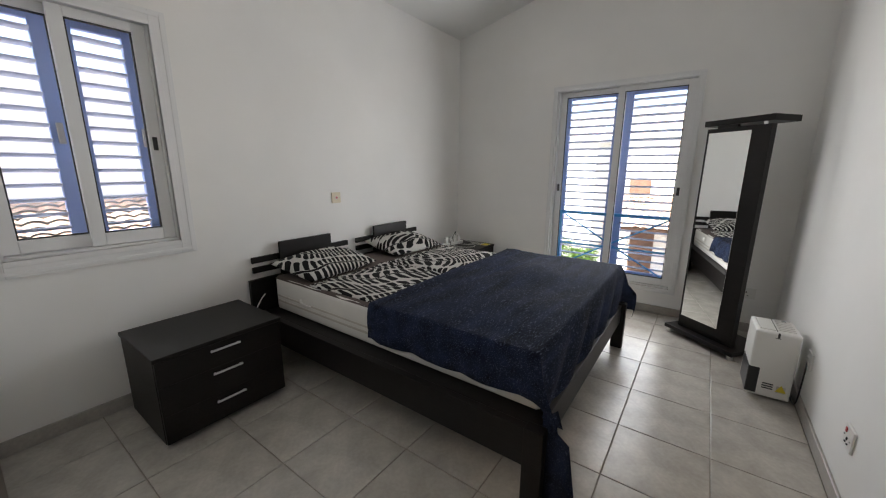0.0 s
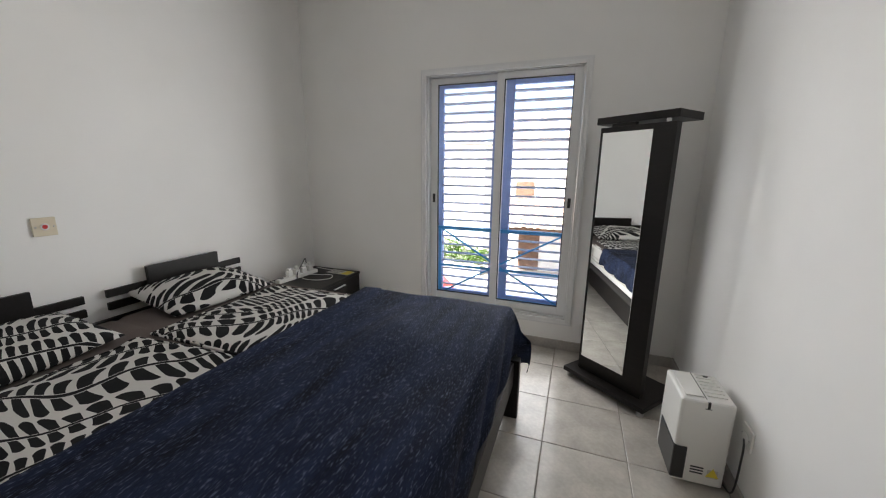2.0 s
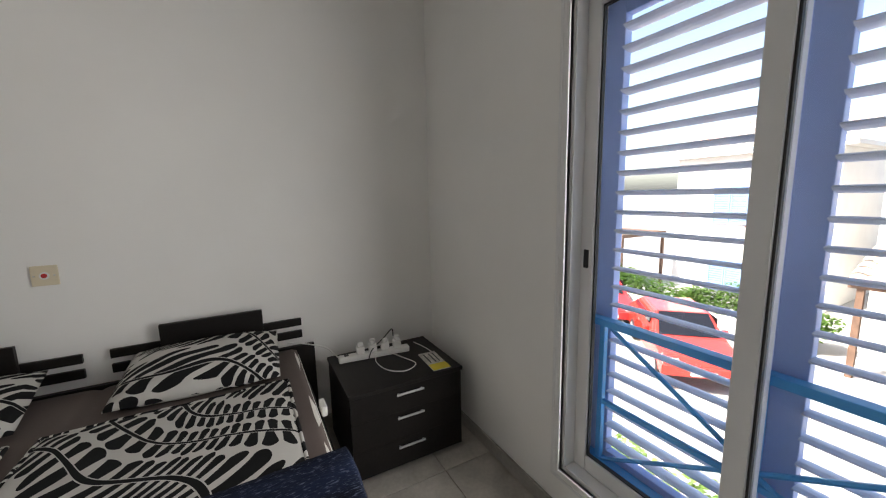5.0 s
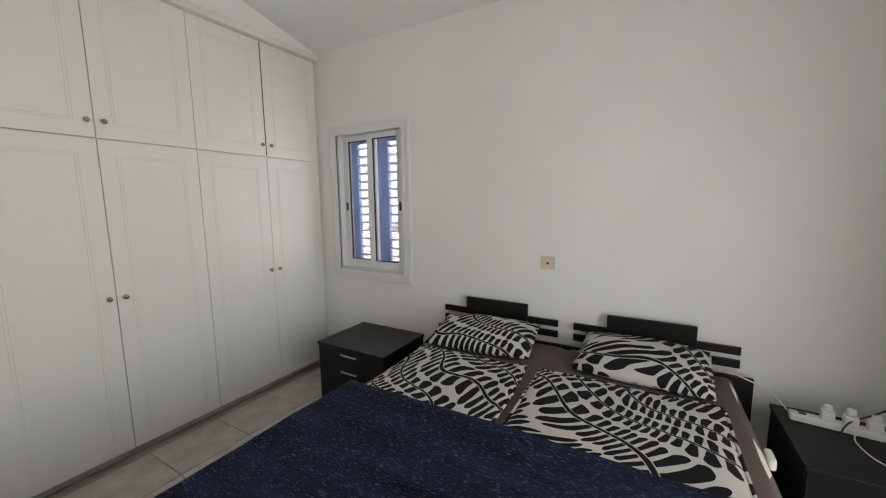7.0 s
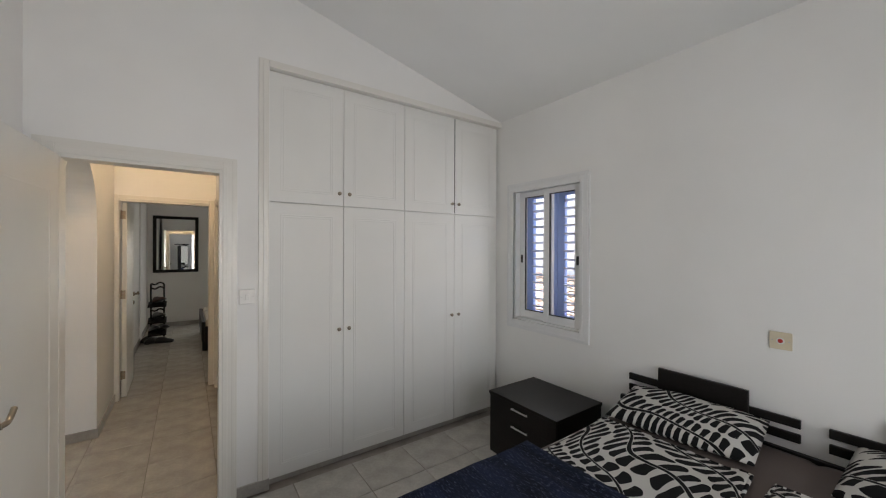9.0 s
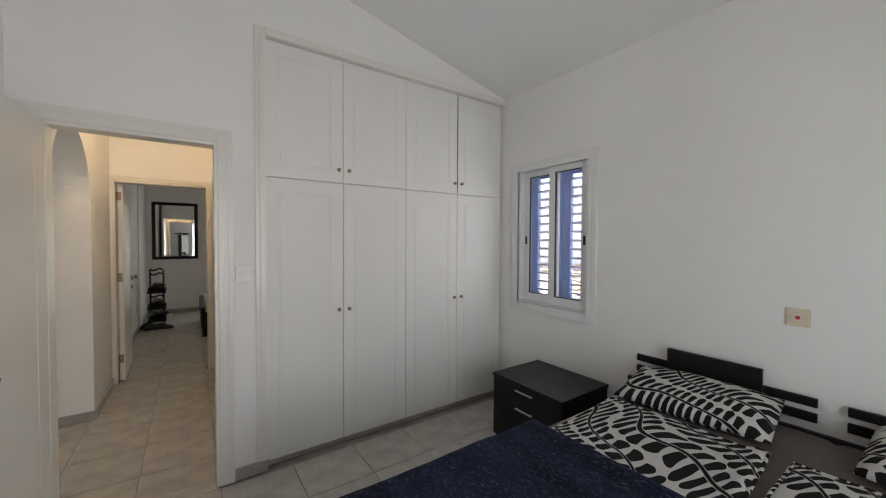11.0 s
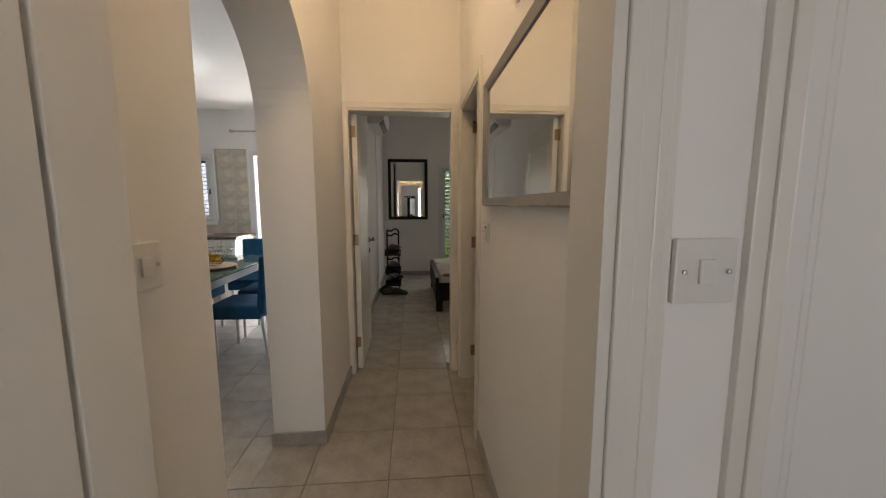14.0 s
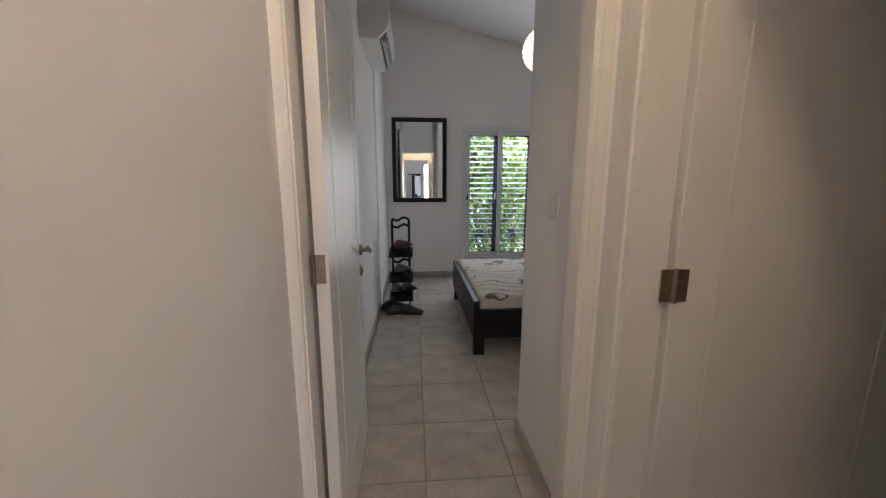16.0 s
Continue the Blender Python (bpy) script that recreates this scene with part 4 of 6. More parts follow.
def dehumidifier():
    t = thing("dehumidifier", "white plastic dehumidifier with a black water tank", "dehumidifier", pose(0.308, 2.808, 0, 0, 0, 2))
    w, d, h = 0.100, 0.126, 0.418
    body = boxes((-w, w, -d, d, 0.015, h), bevel=0.014, segments=3)
    part("body", body, PLASTIC, t)
    part("tank", boxes((-w - 0.004, w * 0.1 - 0.06, -d - 0.004, d * 0.7, 0.03, 0.19), bevel=0.006), BLACK_PLASTIC, t, "smoked black water tank")
    part("top_grille", boxes((-w + 0.02, -0.01, -d + 0.03, d - 0.04, h + 0.0005, h + 0.006), bevel=0.002), PLASTIC, t)
    for k in range(7):
        y = -d + 0.045 + k * 0.03
        part("louvre", boxes((0.005, w - 0.02, y, y + 0.010, h + 0.0005, h + 0.005), bevel=0.001), PLASTIC, t)
    part("button", tube([(0.05, d - 0.03, h + 0.0005), (0.05, d - 0.03, h + 0.004)], 0.010, 14), BLACK_PLASTIC, t)
    part("lid_notch", boxes((-0.004, 0.006, -d - 0.0008, -d + 0.01, h - 0.03, h - 0.002), (-0.012, 0.012, -d - 0.0008, -d + 0.01, h - 0.034, h - 0.031)), GASKET, t)
    part("lid_line", boxes((-0.006, -0.003, -d + 0.02, d - 0.01, h + 0.0003, h + 0.0012)), GASKET, t)
    label = part("warning_label", boxes((0.035, 0.075, -d - 0.0015, -d - 0.0005, 0.06, 0.10)), PAPER, t, "small printed warning label")
    tri = bmesh.new()
    v = [tri.verts.new(c) for c in ((0.03, -d - 0.002, 0.065), (0.08, -d - 0.002, 0.065), (0.055, -d - 0.002, 0.11))]
    tri.faces.new(v)
    part("warning_triangle", tri, YELLOW, label, "yellow warning triangle")
    for k in range(3):
        part("print", boxes((-0.03, 0.02, -d - 0.0015, -d - 0.0005, 0.07 + 0.014 * k, 0.077 + 0.014 * k)), BLACK_PLASTIC, label)
    return t


dehumidifier()
cable("floor_cable", [(0.412, 2.84, 0.06), (0.428, 2.80, 0.015), (0.430, 2.72, 0.010), (0.430, 2.64, 0.06), (0.436, 2.64, 0.24), (0.440, 2.66, 0.30)], 0.004, BLACK_PLASTIC, "black cord of the dehumidifier on the floor")


# ---- sockets and switches ----
def wall_plate(name, label, category, m, w, h, extras, material=PLASTIC):
    """A plate on a wall. Local: x across, y out of the wall, z up."""
    t = thing(name, label, category, m)
    p = part("plate", boxes((-w / 2, w / 2, 0.0005, 0.010, -h / 2, h / 2), bevel=0.003), material, t)
    for kind, x, z, a, b, mt in extras:
        part(kind, boxes((x - a / 2, x + a / 2, 0.0102, 0.0145, z - b / 2, z + b / 2), bevel=0.0015), mt, t)
    return t


def facing(x, y, z, yaw):
    return pose(x, y, z, 0, 0, yaw)


SCREWS = [("screw", -0.032, 0, 0.006, 0.006, STEEL), ("screw", 0.032, 0, 0.006, 0.006, STEEL)]
ts = wall_plate("telephone_socket", "cream plastic wall outlet with a red round badge", "wall outlet", facing(XW, 1.968, 1.077, -90), 0.086, 0.086, SCREWS, CREAM_PLASTIC)
badge = part("badge", turned([(0.016, 0.0102), (0.016, 0.013), (0.013, 0.0135), (0, 0.0135)], 20, "Y"), PLASTIC, ts)
part("red_mark", turned([(0.010, 0.0137), (0.010, 0.0150), (0, 0.0150)], 16, "Y"), RED_PLASTIC, badge)
wall_plate("light_switch", "white single light switch beside the wardrobe", "light switch", facing(-0.475, YS, 1.23, 0), 0.09, 0.09, SCREWS + [("rocker", 0, 0, 0.022, 0.034, PLASTIC)])
wall_plate("light_switch", "white light switch on the hallway wall near the arch", "light switch", facing(HE, -0.26, 1.207, 90), 0.09, 0.09, SCREWS + [("rocker", 0, 0, 0.022, 0.034, PLASTIC)])
wall_plate("double_switch", "white double switch with a red indicator window", "light switch", facing(HW, -1.30, 1.19, -90), 0.185, 0.088, [("rocker", 0.058, 0, 0.018, 0.032, PLASTIC), ("rocker", 0.036, 0, 0.018, 0.032, PLASTIC), ("screw", 0.078, 0, 0.007, 0.007, STEEL), ("screw", 0.012, 0, 0.007, 0.007, STEEL), ("screw", -0.008, 0, 0.007, 0.007, STEEL), ("screw", -0.078, 0, 0.007, 0.007, STEEL), ("rocker", -0.040, -0.010, 0.022, 0.034, PLASTIC), ("indicator", -0.040, 0.022, 0.022, 0.010, RED_PLASTIC)])
wall_plate("light_switch", "white light switch inside the far bedroom", "light switch", facing(-0.44, -2.70, 1.195, -90), 0.09, 0.09, SCREWS + [("rocker", 0, 0, 0.022, 0.034, PLASTIC)])
wall_plate("wall_socket", "white wall socket with a red switch mark", "wall socket", facing(XE, 1.95, 0.30, 90), 0.09, 0.09, SCREWS + [("rocker", 0.02, 0.024, 0.014, 0.018, RED_PLASTIC), ("slot", 0, -0.005, 0.008, 0.012, BLACK_PLASTIC), ("slot", -0.012, -0.022, 0.010, 0.006, BLACK_PLASTIC), ("slot", 0.012, -0.022, 0.010, 0.006, BLACK_PLASTIC)])
wall_plate("wall_socket", "white wall socket with a plug behind the dehumidifier", "wall socket", facing(XE, 2.66, 0.31, 90), 0.09, 0.09, SCREWS + [("plug", 0, -0.005, 0.045, 0.045, PLASTIC)])
wall_plate("wall_socket", "white wall socket behind the mirror stand", "wall socket", facing(0.243, YN, 0.33, 180), 0.125, 0.088, SCREWS + [("slot", 0, 0.01, 0.008, 0.012, BLACK_PLASTIC), ("slot", -0.012, -0.018, 0.010, 0.006, BLACK_PLASTIC), ("slot", 0.012, -0.018, 0.010, 0.006, BLACK_PLASTIC)])


# ---- hallway ----
def framed_mirror(name, label, m, w, h, frame_w, depth, material):
    """A bevel-framed mirror on a wall. Local: x across, y out of the wall, z up, from its lower corner."""
    t = thing(name, label, "mirror", m)
    bm = bmesh.new()
    outer = ((0, 0), (w, 0), (w, h), (0, h))
    f = frame_w
    inner = ((f, f), (w - f, f), (w - f, h - f), (f, h - f))
    rings = [[bm.verts.new((x, 0.001, z)) for x, z in outer], [bm.verts.new((x, depth * 0.55, z)) for x, z in outer], [bm.verts.new((x * (1 - 0.0) + (0.006 if x < w / 2 else -0.006), depth, z + (0.006 if z < h / 2 else -0.006))) for x, z in outer], [bm.verts.new((x, depth * 0.62, z)) for x, z in inner], [bm.verts.new((x, 0.001, z)) for x, z in inner]]
    for a, b in zip(rings, rings[1:]):
        for k in range(4):
            bm.faces.new((a[k], a[(k + 1) % 4], b[(k + 1) % 4], b[k]))
    bmesh.ops.recalc_face_normals(bm, faces=bm.faces[:])
    part("frame", bm, material, t)
    part("mirror_glass", boxes((f + 0.0005, w - f - 0.0005, 0.004, 0.012, f + 0.0005, h - f - 0.0005)), MIRROR, t)
    return t


FRAME_SILVER = mat("silver_frame", (0.42, 0.42, 0.43), 0.38, 0.8, vary=0.05, scale=8)
framed_mirror("hall_mirror", "wide wall mirror in a broad silver frame", pose(HW, -0.28, 1.313, 0, 0, -90), 0.995, 0.545, 0.036, 0.028, FRAME_SILVER)
chime = thing("door_chime", "white rectangular door chime with a dark slot", "door chime", facing(HW, -0.80, 2.17, -90))
part("case", boxes((-0.075, 0.075, 0.001, 0.055, -0.11, 0.11), bevel=0.008, segments=3), PLASTIC, chime)
part("slot", boxes((-0.02, 0.02, 0.0555, 0.058, -0.045, 0.045), bevel=0.003), HINGE, chime, "brown sounding slot")
part("conduit", boxes((-0.012, 0.012, 0.001, 0.012, -0.20, -0.111), bevel=0.002), PLASTIC, chime)

# warm lamp of the hallway on a short stem
HALL_Z = 2.80
hall_lamp = thing("hall_ceiling_lamp", "small warm ceiling lamp with a frosted glass bowl", "ceiling lamp", pose(0.05, -1.0, HALL_Z))
part("ceiling_plate", turned([(0.06, roof(0.05) - HALL_Z - 0.03), (0.06, roof(0.05) - HALL_Z - 0.004), (0, roof(0.05) - HALL_Z - 0.004)], 24), WHITE_FRAME, hall_lamp)
part("stem", tube([(0, 0, 0.045), (0, 0, roof(0.05) - HALL_Z - 0.028)], 0.008, 10), WHITE_FRAME, hall_lamp)
part("holder", turned([(0.075, 0.012), (0.075, 0.03), (0.03, 0.046), (0, 0.046)], 24), WHITE_FRAME, hall_lamp)
part("bowl", turned([(0.0, -0.10), (0.06, -0.09), (0.09, -0.05), (0.10, 0.0), (0.095, 0.009)], 24), glow_mat("warm_lamp_glass", (1.0, 0.70, 0.40), HALL_GLOW), hall_lamp, "glowing frosted glass bowl", smooth=True)


# ---- kitchen and dining area ----
SPLASH_GROUT = mat("pale_wall_grout", (0.50, 0.46, 0.39), 0.9, vary=0.08, scale=10)
GRANITE = mat("brown_granite", (0.16, 0.12, 0.10), 0.2, vary=0.5, scale=60, grain=0.8, grain_scale=260)
CABINET = mat("white_cabinet_laminate", (0.76, 0.76, 0.72), 0.35, vary=0.015)
SPLASH = mat("beige_wall_tile", (0.66, 0.60, 0.50), 0.3, vary=0.12, scale=9, grain=0.2, grain_scale=50, per_object=0.04)
GREY_METAL = mat("graphite_appliance", (0.16, 0.155, 0.15), 0.35, 0.5, vary=0.05)
DARK_GLASS = mat("dark_door_glass", (0.01, 0.01, 0.012), 0.06, vary=0.0)
TEAL_GLASS = mat("teal_back_painted_glass", (0.10, 0.185, 0.18), 0.05, vary=0.04, scale=2)
GLASS_EDGE = mat("green_glass_edge", (0.05, 0.22, 0.20), 0.1, vary=0.05)
BLUE_FABRIC = mat("blue_stretch_fabric", (0.012, 0.10, 0.22), 0.95, vary=0.18, scale=9, grain=0.4, grain_scale=260, bump=0.7)
BLONDE = mat("blond_wood", (0.55, 0.38, 0.20), 0.5, vary=0.15, scale=7, grain=0.3, grain_scale=60, stretch=(1, 0.15, 1))
BANANA = mat("banana_peel", (0.72, 0.45, 0.03), 0.5, vary=0.12, scale=25)
TRAY = mat("grey_blue_plastic", (0.30, 0.36, 0.45), 0.4, vary=0.05)
KNIFE_WOOD = mat("brown_knife_handle", (0.14, 0.06, 0.03), 0.5, vary=0.2, scale=30)

# tiled splashback, one tile at a time
for wall, u0, u1 in (("south", PX1 + 0.1, KE), ("east", -4.999, -2.6)):
    sb = structure("trim_splashback_" + wall, boxes((u0, KX0 - 0.07, KS, KS + 0.003, 0.9, 2.09), (KX1 + 0.07, u1, KS, KS + 0.003, 0.9, 2.09), (KX0 - 0.07, KX1 + 0.07, KS, KS + 0.003, 0.9, KZ0 - 0.07)) if wall == "south" else boxes((KE - 0.003, KE, u0, u1, 0.9, 1.42)), SPLASH_GROUT, "beige ceramic wall tiles behind the worktop", "splashback")
    shared = {}
    w, h = 0.2, 0.2
    z = 0.905
    top = 2.08 if wall == "south" else 1.40
    while z < top - 0.03:
        u = u0 + 0.002
        zh = min(h - 0.003, top - z)
        while u < u1 - 0.03:
            uw = min(w - 0.003, u1 - u - 0.004)
            hidden = wall == "south" and -KX1 - 0.075 < -(u + uw / 2) < -KX0 + 0.075 and KZ0 - 0.07 < z + zh / 2 < KZ1 + 0.06
            if not hidden:
                key = (round(uw, 3), round(zh, 3))
                if key not in shared:
                    bx = boxes((-uw / 2, uw / 2, 0.0032, 0.008, -zh / 2, zh / 2)) if wall == "south" else boxes((-0.008, -0.0032, -uw / 2, uw / 2, -zh / 2, zh / 2))
                    shared[key] = mesh_of("tile", bx, SPLASH)
                ob = new("tile", shared[key])
                ob.parent = sb
                ob.location = (u + uw / 2, KS, z + zh / 2) if wall == "south" else (KE, u + uw / 2, z + zh / 2)
            u += w
        z += h


def bow_handle(parent, m):
    ob = part("handle", tube(smooth_line([(0, 0, -0.05), (0, 0.022, -0.045), (0, 0.026, 0), (0, 0.022, 0.045), (0, 0, 0.05)], 5), 0.005, 8), STEEL, parent, "steel bow handle", smooth=True)
    ob.matrix_local = m
    return ob


def base_unit(label, m, w, doors):
    """A base cabinet. Local: x across, front at y = 0, y into the cabinet, z up."""
    t = thing("base_cabinet", label, "cabinet", m, "white kitchen base cabinets")
    part("body", boxes((0, w, 0.021, 0.56, 0.10, 0.868)), CABINET, t)
    part("plinth", boxes((0, w, 0.06, 0.5, 0.001, 0.099)), CABINET, t)
    dw = w / doors
    for k in range(doors):
        d = part("door", boxes((k * dw + 0.002, (k + 1) * dw - 0.002, 0, 0.02, 0.105, 0.862), bevel=0.002), CABINET, t)
        hx = (k + 1) * dw - 0.04 if k % 2 == 0 else k * dw + 0.04
        bow_handle(d, Matrix.Translation((hx, 0, 0.77)) @ pose(0, 0, 0, 0, 0, 180))
    return t


mitt = thing("pot_holder", "dark quilted pot holder hanging from the worktop's end", "pot holder", pose(2.20, -4.62, 0.62))
mb = bmesh.new()
mv = [mb.verts.new(c) for c in ((-0.012, -0.08, 0.0), (-0.012, 0.08, 0.0), (-0.012, 0.05, 0.12), (-0.012, 0.0, 0.20), (-0.012, -0.05, 0.12))]
mb.faces.new(mv)
bmesh.ops.solidify(mb, geom=mb.faces[:], thickness=0.012)
bmesh.ops.recalc_face_normals(mb, faces=mb.faces[:])
part("pad", mb, BLACK_PLASTIC, mitt)
part("hook", tube([(0.018, 0, 0.21), (-0.012, 0, 0.215), (-0.014, 0, 0.195)], 0.003, 6), STEEL, mitt)
# local frame of the south run looks north; of the east run looks west
for x, w, n in ((2.22, 0.16, 1), (2.39, 0.42, 1), (2.82, 0.42, 1)):
    base_unit("white laminate base cabinet under the granite worktop", pose(x + w, -4.43, 0, 0, 0, 180), w, n)
for y, w in ((-2.42, 0.6), (-1.81, 0.6)):
    base_unit("white laminate base cabinet under the granite worktop", pose(3.25, y, 0, 0, 0, -90), w, 2)
top = thing("worktop", "speckled brown granite worktop with an inset sink", "worktop")
part("slab", boxes((2.19, KE - 0.01, KS + 0.01, -4.41, 0.87, 0.905), (3.225, KE - 0.01, -4.41, -1.8, 0.87, 0.905), bevel=0.004), GRANITE, top)
sink = part("sink", boxes((2.72, 3.14, -4.93, -4.52, 0.9055, 0.909), bevel=0.001), STEEL, top, "stainless steel inset sink")
# flat plate, no hollow: the darker grey paints the shade of the sunken bowl
part("bowl", boxes((2.77, 3.09, -4.86, -4.57, 0.9092, 0.9105), bevel=0.0004), GREY_METAL, sink)
faucet = thing("kitchen_tap", "chrome mixer tap behind the sink", "tap", pose(3.06, -4.90, 0.906))
part("base", turned([(0.028, 0), (0.028, 0.01), (0.02, 0.02), (0.02, 0.10), (0, 0.10)], 16), STEEL, faucet, smooth=True)
part("spout", tube(smooth_line([(0, 0, 0.09), (-0.05, 0.03, 0.13), (-0.11, 0.08, 0.17), (-0.15, 0.11, 0.17), (-0.155, 0.115, 0.15)], 6), 0.011, 10), STEEL, faucet, smooth=True)
part("lever", tube([(0, 0, 0.10), (0.02, -0.01, 0.16)], 0.007, 8), STEEL, faucet)


def wall_unit(m, w, label):
    t = thing("wall_cabinet", label, "cabinet", m, "white kitchen wall cabinets")
    part("body", boxes((0, w, 0.02, 0.32, 0, 0.66)), CABINET, t)
    part("cornice", boxes((0, w, -0.01, 0.32, 0.661, 0.685), bevel=0.002), CABINET, t)
    for k in range(2):
        d = part("door", boxes((k * w / 2 + 0.002, (k + 1) * w / 2 - 0.002, 0, 0.019, 0.003, 0.657), bevel=0.002), CABINET, t)
        bow_handle(d, Matrix.Translation((w / 2 + (-0.04 if k == 0 else 0.04), 0, 0.08)) @ pose(0, 0, 0, 0, 0, 180))
    return t


for y, w in ((-3.985, 0.765), (-3.215, 0.765), (-1.62, 0.86)):
    wall_unit(pose(3.52, y, 1.40, 0, 0, -90), w, "white laminate wall cabinet with steel bow handles")
hood = thing("cooker_hood", "slim black cooker hood under a short cabinet", "cooker hood", pose(3.52, -2.52, 1.62, 0, 0, -90))
part("body", boxes((0, 0.66, 0.0, 0.30, 0.0, 0.06), (0.02, 0.64, 0.02, 0.30, 0.061, 0.48), bevel=0.004), CABINET, hood)
part("visor", boxes((0.0, 0.66, -0.12, -0.001, 0.005, 0.055), bevel=0.01, segments=3), BLACK_PLASTIC, hood, "black pull-out visor")


def washer(name, label, m, front, dark):
    t = thing(name, label, name.replace("_", " "), m)
    part("body", boxes((0, 0.595, 0.02, 0.56, 0.012, 0.855), bevel=0.006), front, t)
    part("control_panel", boxes((0.002, 0.593, 0.0, 0.0195, 0.735, 0.853), bevel=0.004), front, t)
    part("front_panel", boxes((0.002, 0.593, 0.004, 0.0195, 0.10, 0.732), bevel=0.004), front, t)
    part("kick_panel", boxes((0.01, 0.585, 0.012, 0.0195, 0.014, 0.097)), front, t)
    dial = part("dial", turned([(0.028, 0), (0.026, -0.022), (0.0, -0.024)], 20, "Y"), STEEL, t)
    dial.matrix_local = Matrix.Translation((0.30, -0.001, 0.795))
    if dark:
        ring = part("door_ring", turned([(0.215, 0.003), (0.215, -0.02), (0.195, -0.035), (0.165, -0.03), (0.155, -0.012), (0.155, 0.003)], 40, "Y"), STEEL, t, "chrome porthole ring", smooth=True)
        ring.matrix_local = Matrix.Translation((0.30, 0, 0.42))
        glass = part("porthole", turned([(0.155, -0.012), (0.12, -0.03), (0.0, -0.036)], 40, "Y"), DARK_GLASS, ring, smooth=True)
        part("display", boxes((0.40, 0.53, -0.0015, -0.0003, 0.765, 0.83), bevel=0.0004), BLACK_PLASTIC, t)
        part("drawer", boxes((0.03, 0.18, -0.003, -0.0003, 0.76, 0.835), bevel=0.001), front, t)
    else:
        part("handle", boxes((0.15, 0.45, -0.025, -0.001, 0.70, 0.715), bevel=0.004), front, t)
    return t


washer("washing_machine", "graphite front-loading washing machine with a round glass door", pose(3.25, -3.70, 0, 0, 0, -90), GREY_METAL, True)
washer("dishwasher", "white dishwasher with a round dial", pose(3.25, -3.08, 0, 0, 0, -90), PLASTIC, False)
tray = thing("dish_rack", "grey-blue plastic dish rack on the worktop", "dish rack", pose(3.62, -4.58, 0.906, 0, 0, -90))
part("base", boxes((-0.24, 0.24, -0.17, 0.17, 0.0, 0.02), bevel=0.006), TRAY, tray)
part("rim", boxes((-0.24, 0.24, -0.17, -0.155, 0.0205, 0.075), (-0.24, 0.24, 0.155, 0.17, 0.0205, 0.075), (-0.24, -0.225, -0.155, 0.155, 0.0205, 0.075), (0.225, 0.24, -0.155, 0.155, 0.0205, 0.075), bevel=0.004), TRAY, tray)
for k in range(9):
    part("prong", boxes((-0.2 + k * 0.05, -0.194 + k * 0.05, -0.15, 0.15, 0.021, 0.06), bevel=0.002), TRAY, tray)
rack = thing("knife_rack", "black magnetic rack with knives and scissors", "knife rack", pose(KE - 0.009, -4.53, 1.215, 0, 0, -90))
part("bar", boxes((-0.17, 0.17, -0.022, -0.001, -0.018, 0.018), bevel=0.003), BLACK_PLASTIC, rack)
for x, lo, hi, mt in ((-0.10, -0.20, 0.06, KNIFE_WOOD), (-0.03, -0.12, 0.03, BLACK_PLASTIC), (0.0, -0.10, 0.04, BLACK_PLASTIC), (0.07, -0.14, 0.03, STEEL)):
    k = part("knife", boxes((x - 0.012, x + 0.012, -0.026, -0.0225, -0.04, hi), bevel=0.001), STEEL, rack, "steel blade")
    part("grip", boxes((x - 0.010, x + 0.010, -0.032, -0.0165, lo, -0.041), bevel=0.003), mt, k)


# glazed terrace door, its curtain rod and the lamp
pd = thing("window_5", "white glazed terrace door in the dining area", "glass door", SOUTH_KITCHEN, kind="structure")
cb = trim_frame(-PX1 - 0.06, -PX0 + 0.06, 0.0, 2.06, 0.06, 0.02, True)
for v in cb.verts:
    v.co.y = -v.co.y
bmesh.ops.reverse_faces(cb, faces=cb.faces[:])
part("window_frame", cb, WHITE_FRAME, pd)
sash(pd, -PX1 + 0.01, -(PX0 + PX1) / 2 + 0.02, 0.05, 0.02, 1.985, 0.07)
sash(pd, -(PX0 + PX1) / 2 - 0.02, -PX0 - 0.01, 0.09, 0.02, 1.985, 0.07)
rod = thing("curtain_rod", "brushed steel curtain rod above the terrace door", "curtain rod", pose(0, KS + 0.09, 2.32))
part("pole", tube([(0.85, 0, 0), (2.38, 0, 0)], 0.012, 12), STEEL, rod)
part("finial", turned([(0.012, 2.38), (0.024, 2.385), (0.024, 2.42), (0.012, 2.43), (0.0, 2.435)], 14, "X"), STEEL, rod)
for x in (0.95, 2.28):
    part("bracket", boxes((x - 0.01, x + 0.01, -0.089, 0.012, -0.012, 0.012), bevel=0.003), STEEL, rod)
tl = thing("tube_lamp", "fluorescent tube lamp glowing on the kitchen ceiling", "ceiling lamp", pose(1.98, -2.95, 2.62, 0, 0, 12))
part("batten", boxes((-0.03, 0.03, -0.62, 0.62, -0.045, -0.001), bevel=0.004), WHITE_FRAME, tl)
part("tube", tube([(0, -0.59, -0.062), (0, 0.59, -0.062)], 0.014, 14), glow_mat("fluorescent_glass", (0.92, 0.98, 1.0), TUBE_GLOW), tl, "glowing glass tube", smooth=True)
for y in (-0.605, 0.592):
    part("socket", boxes((-0.014, 0.014, y, y + 0.013, -0.085, -0.0455), bevel=0.002), PLASTIC, tl)


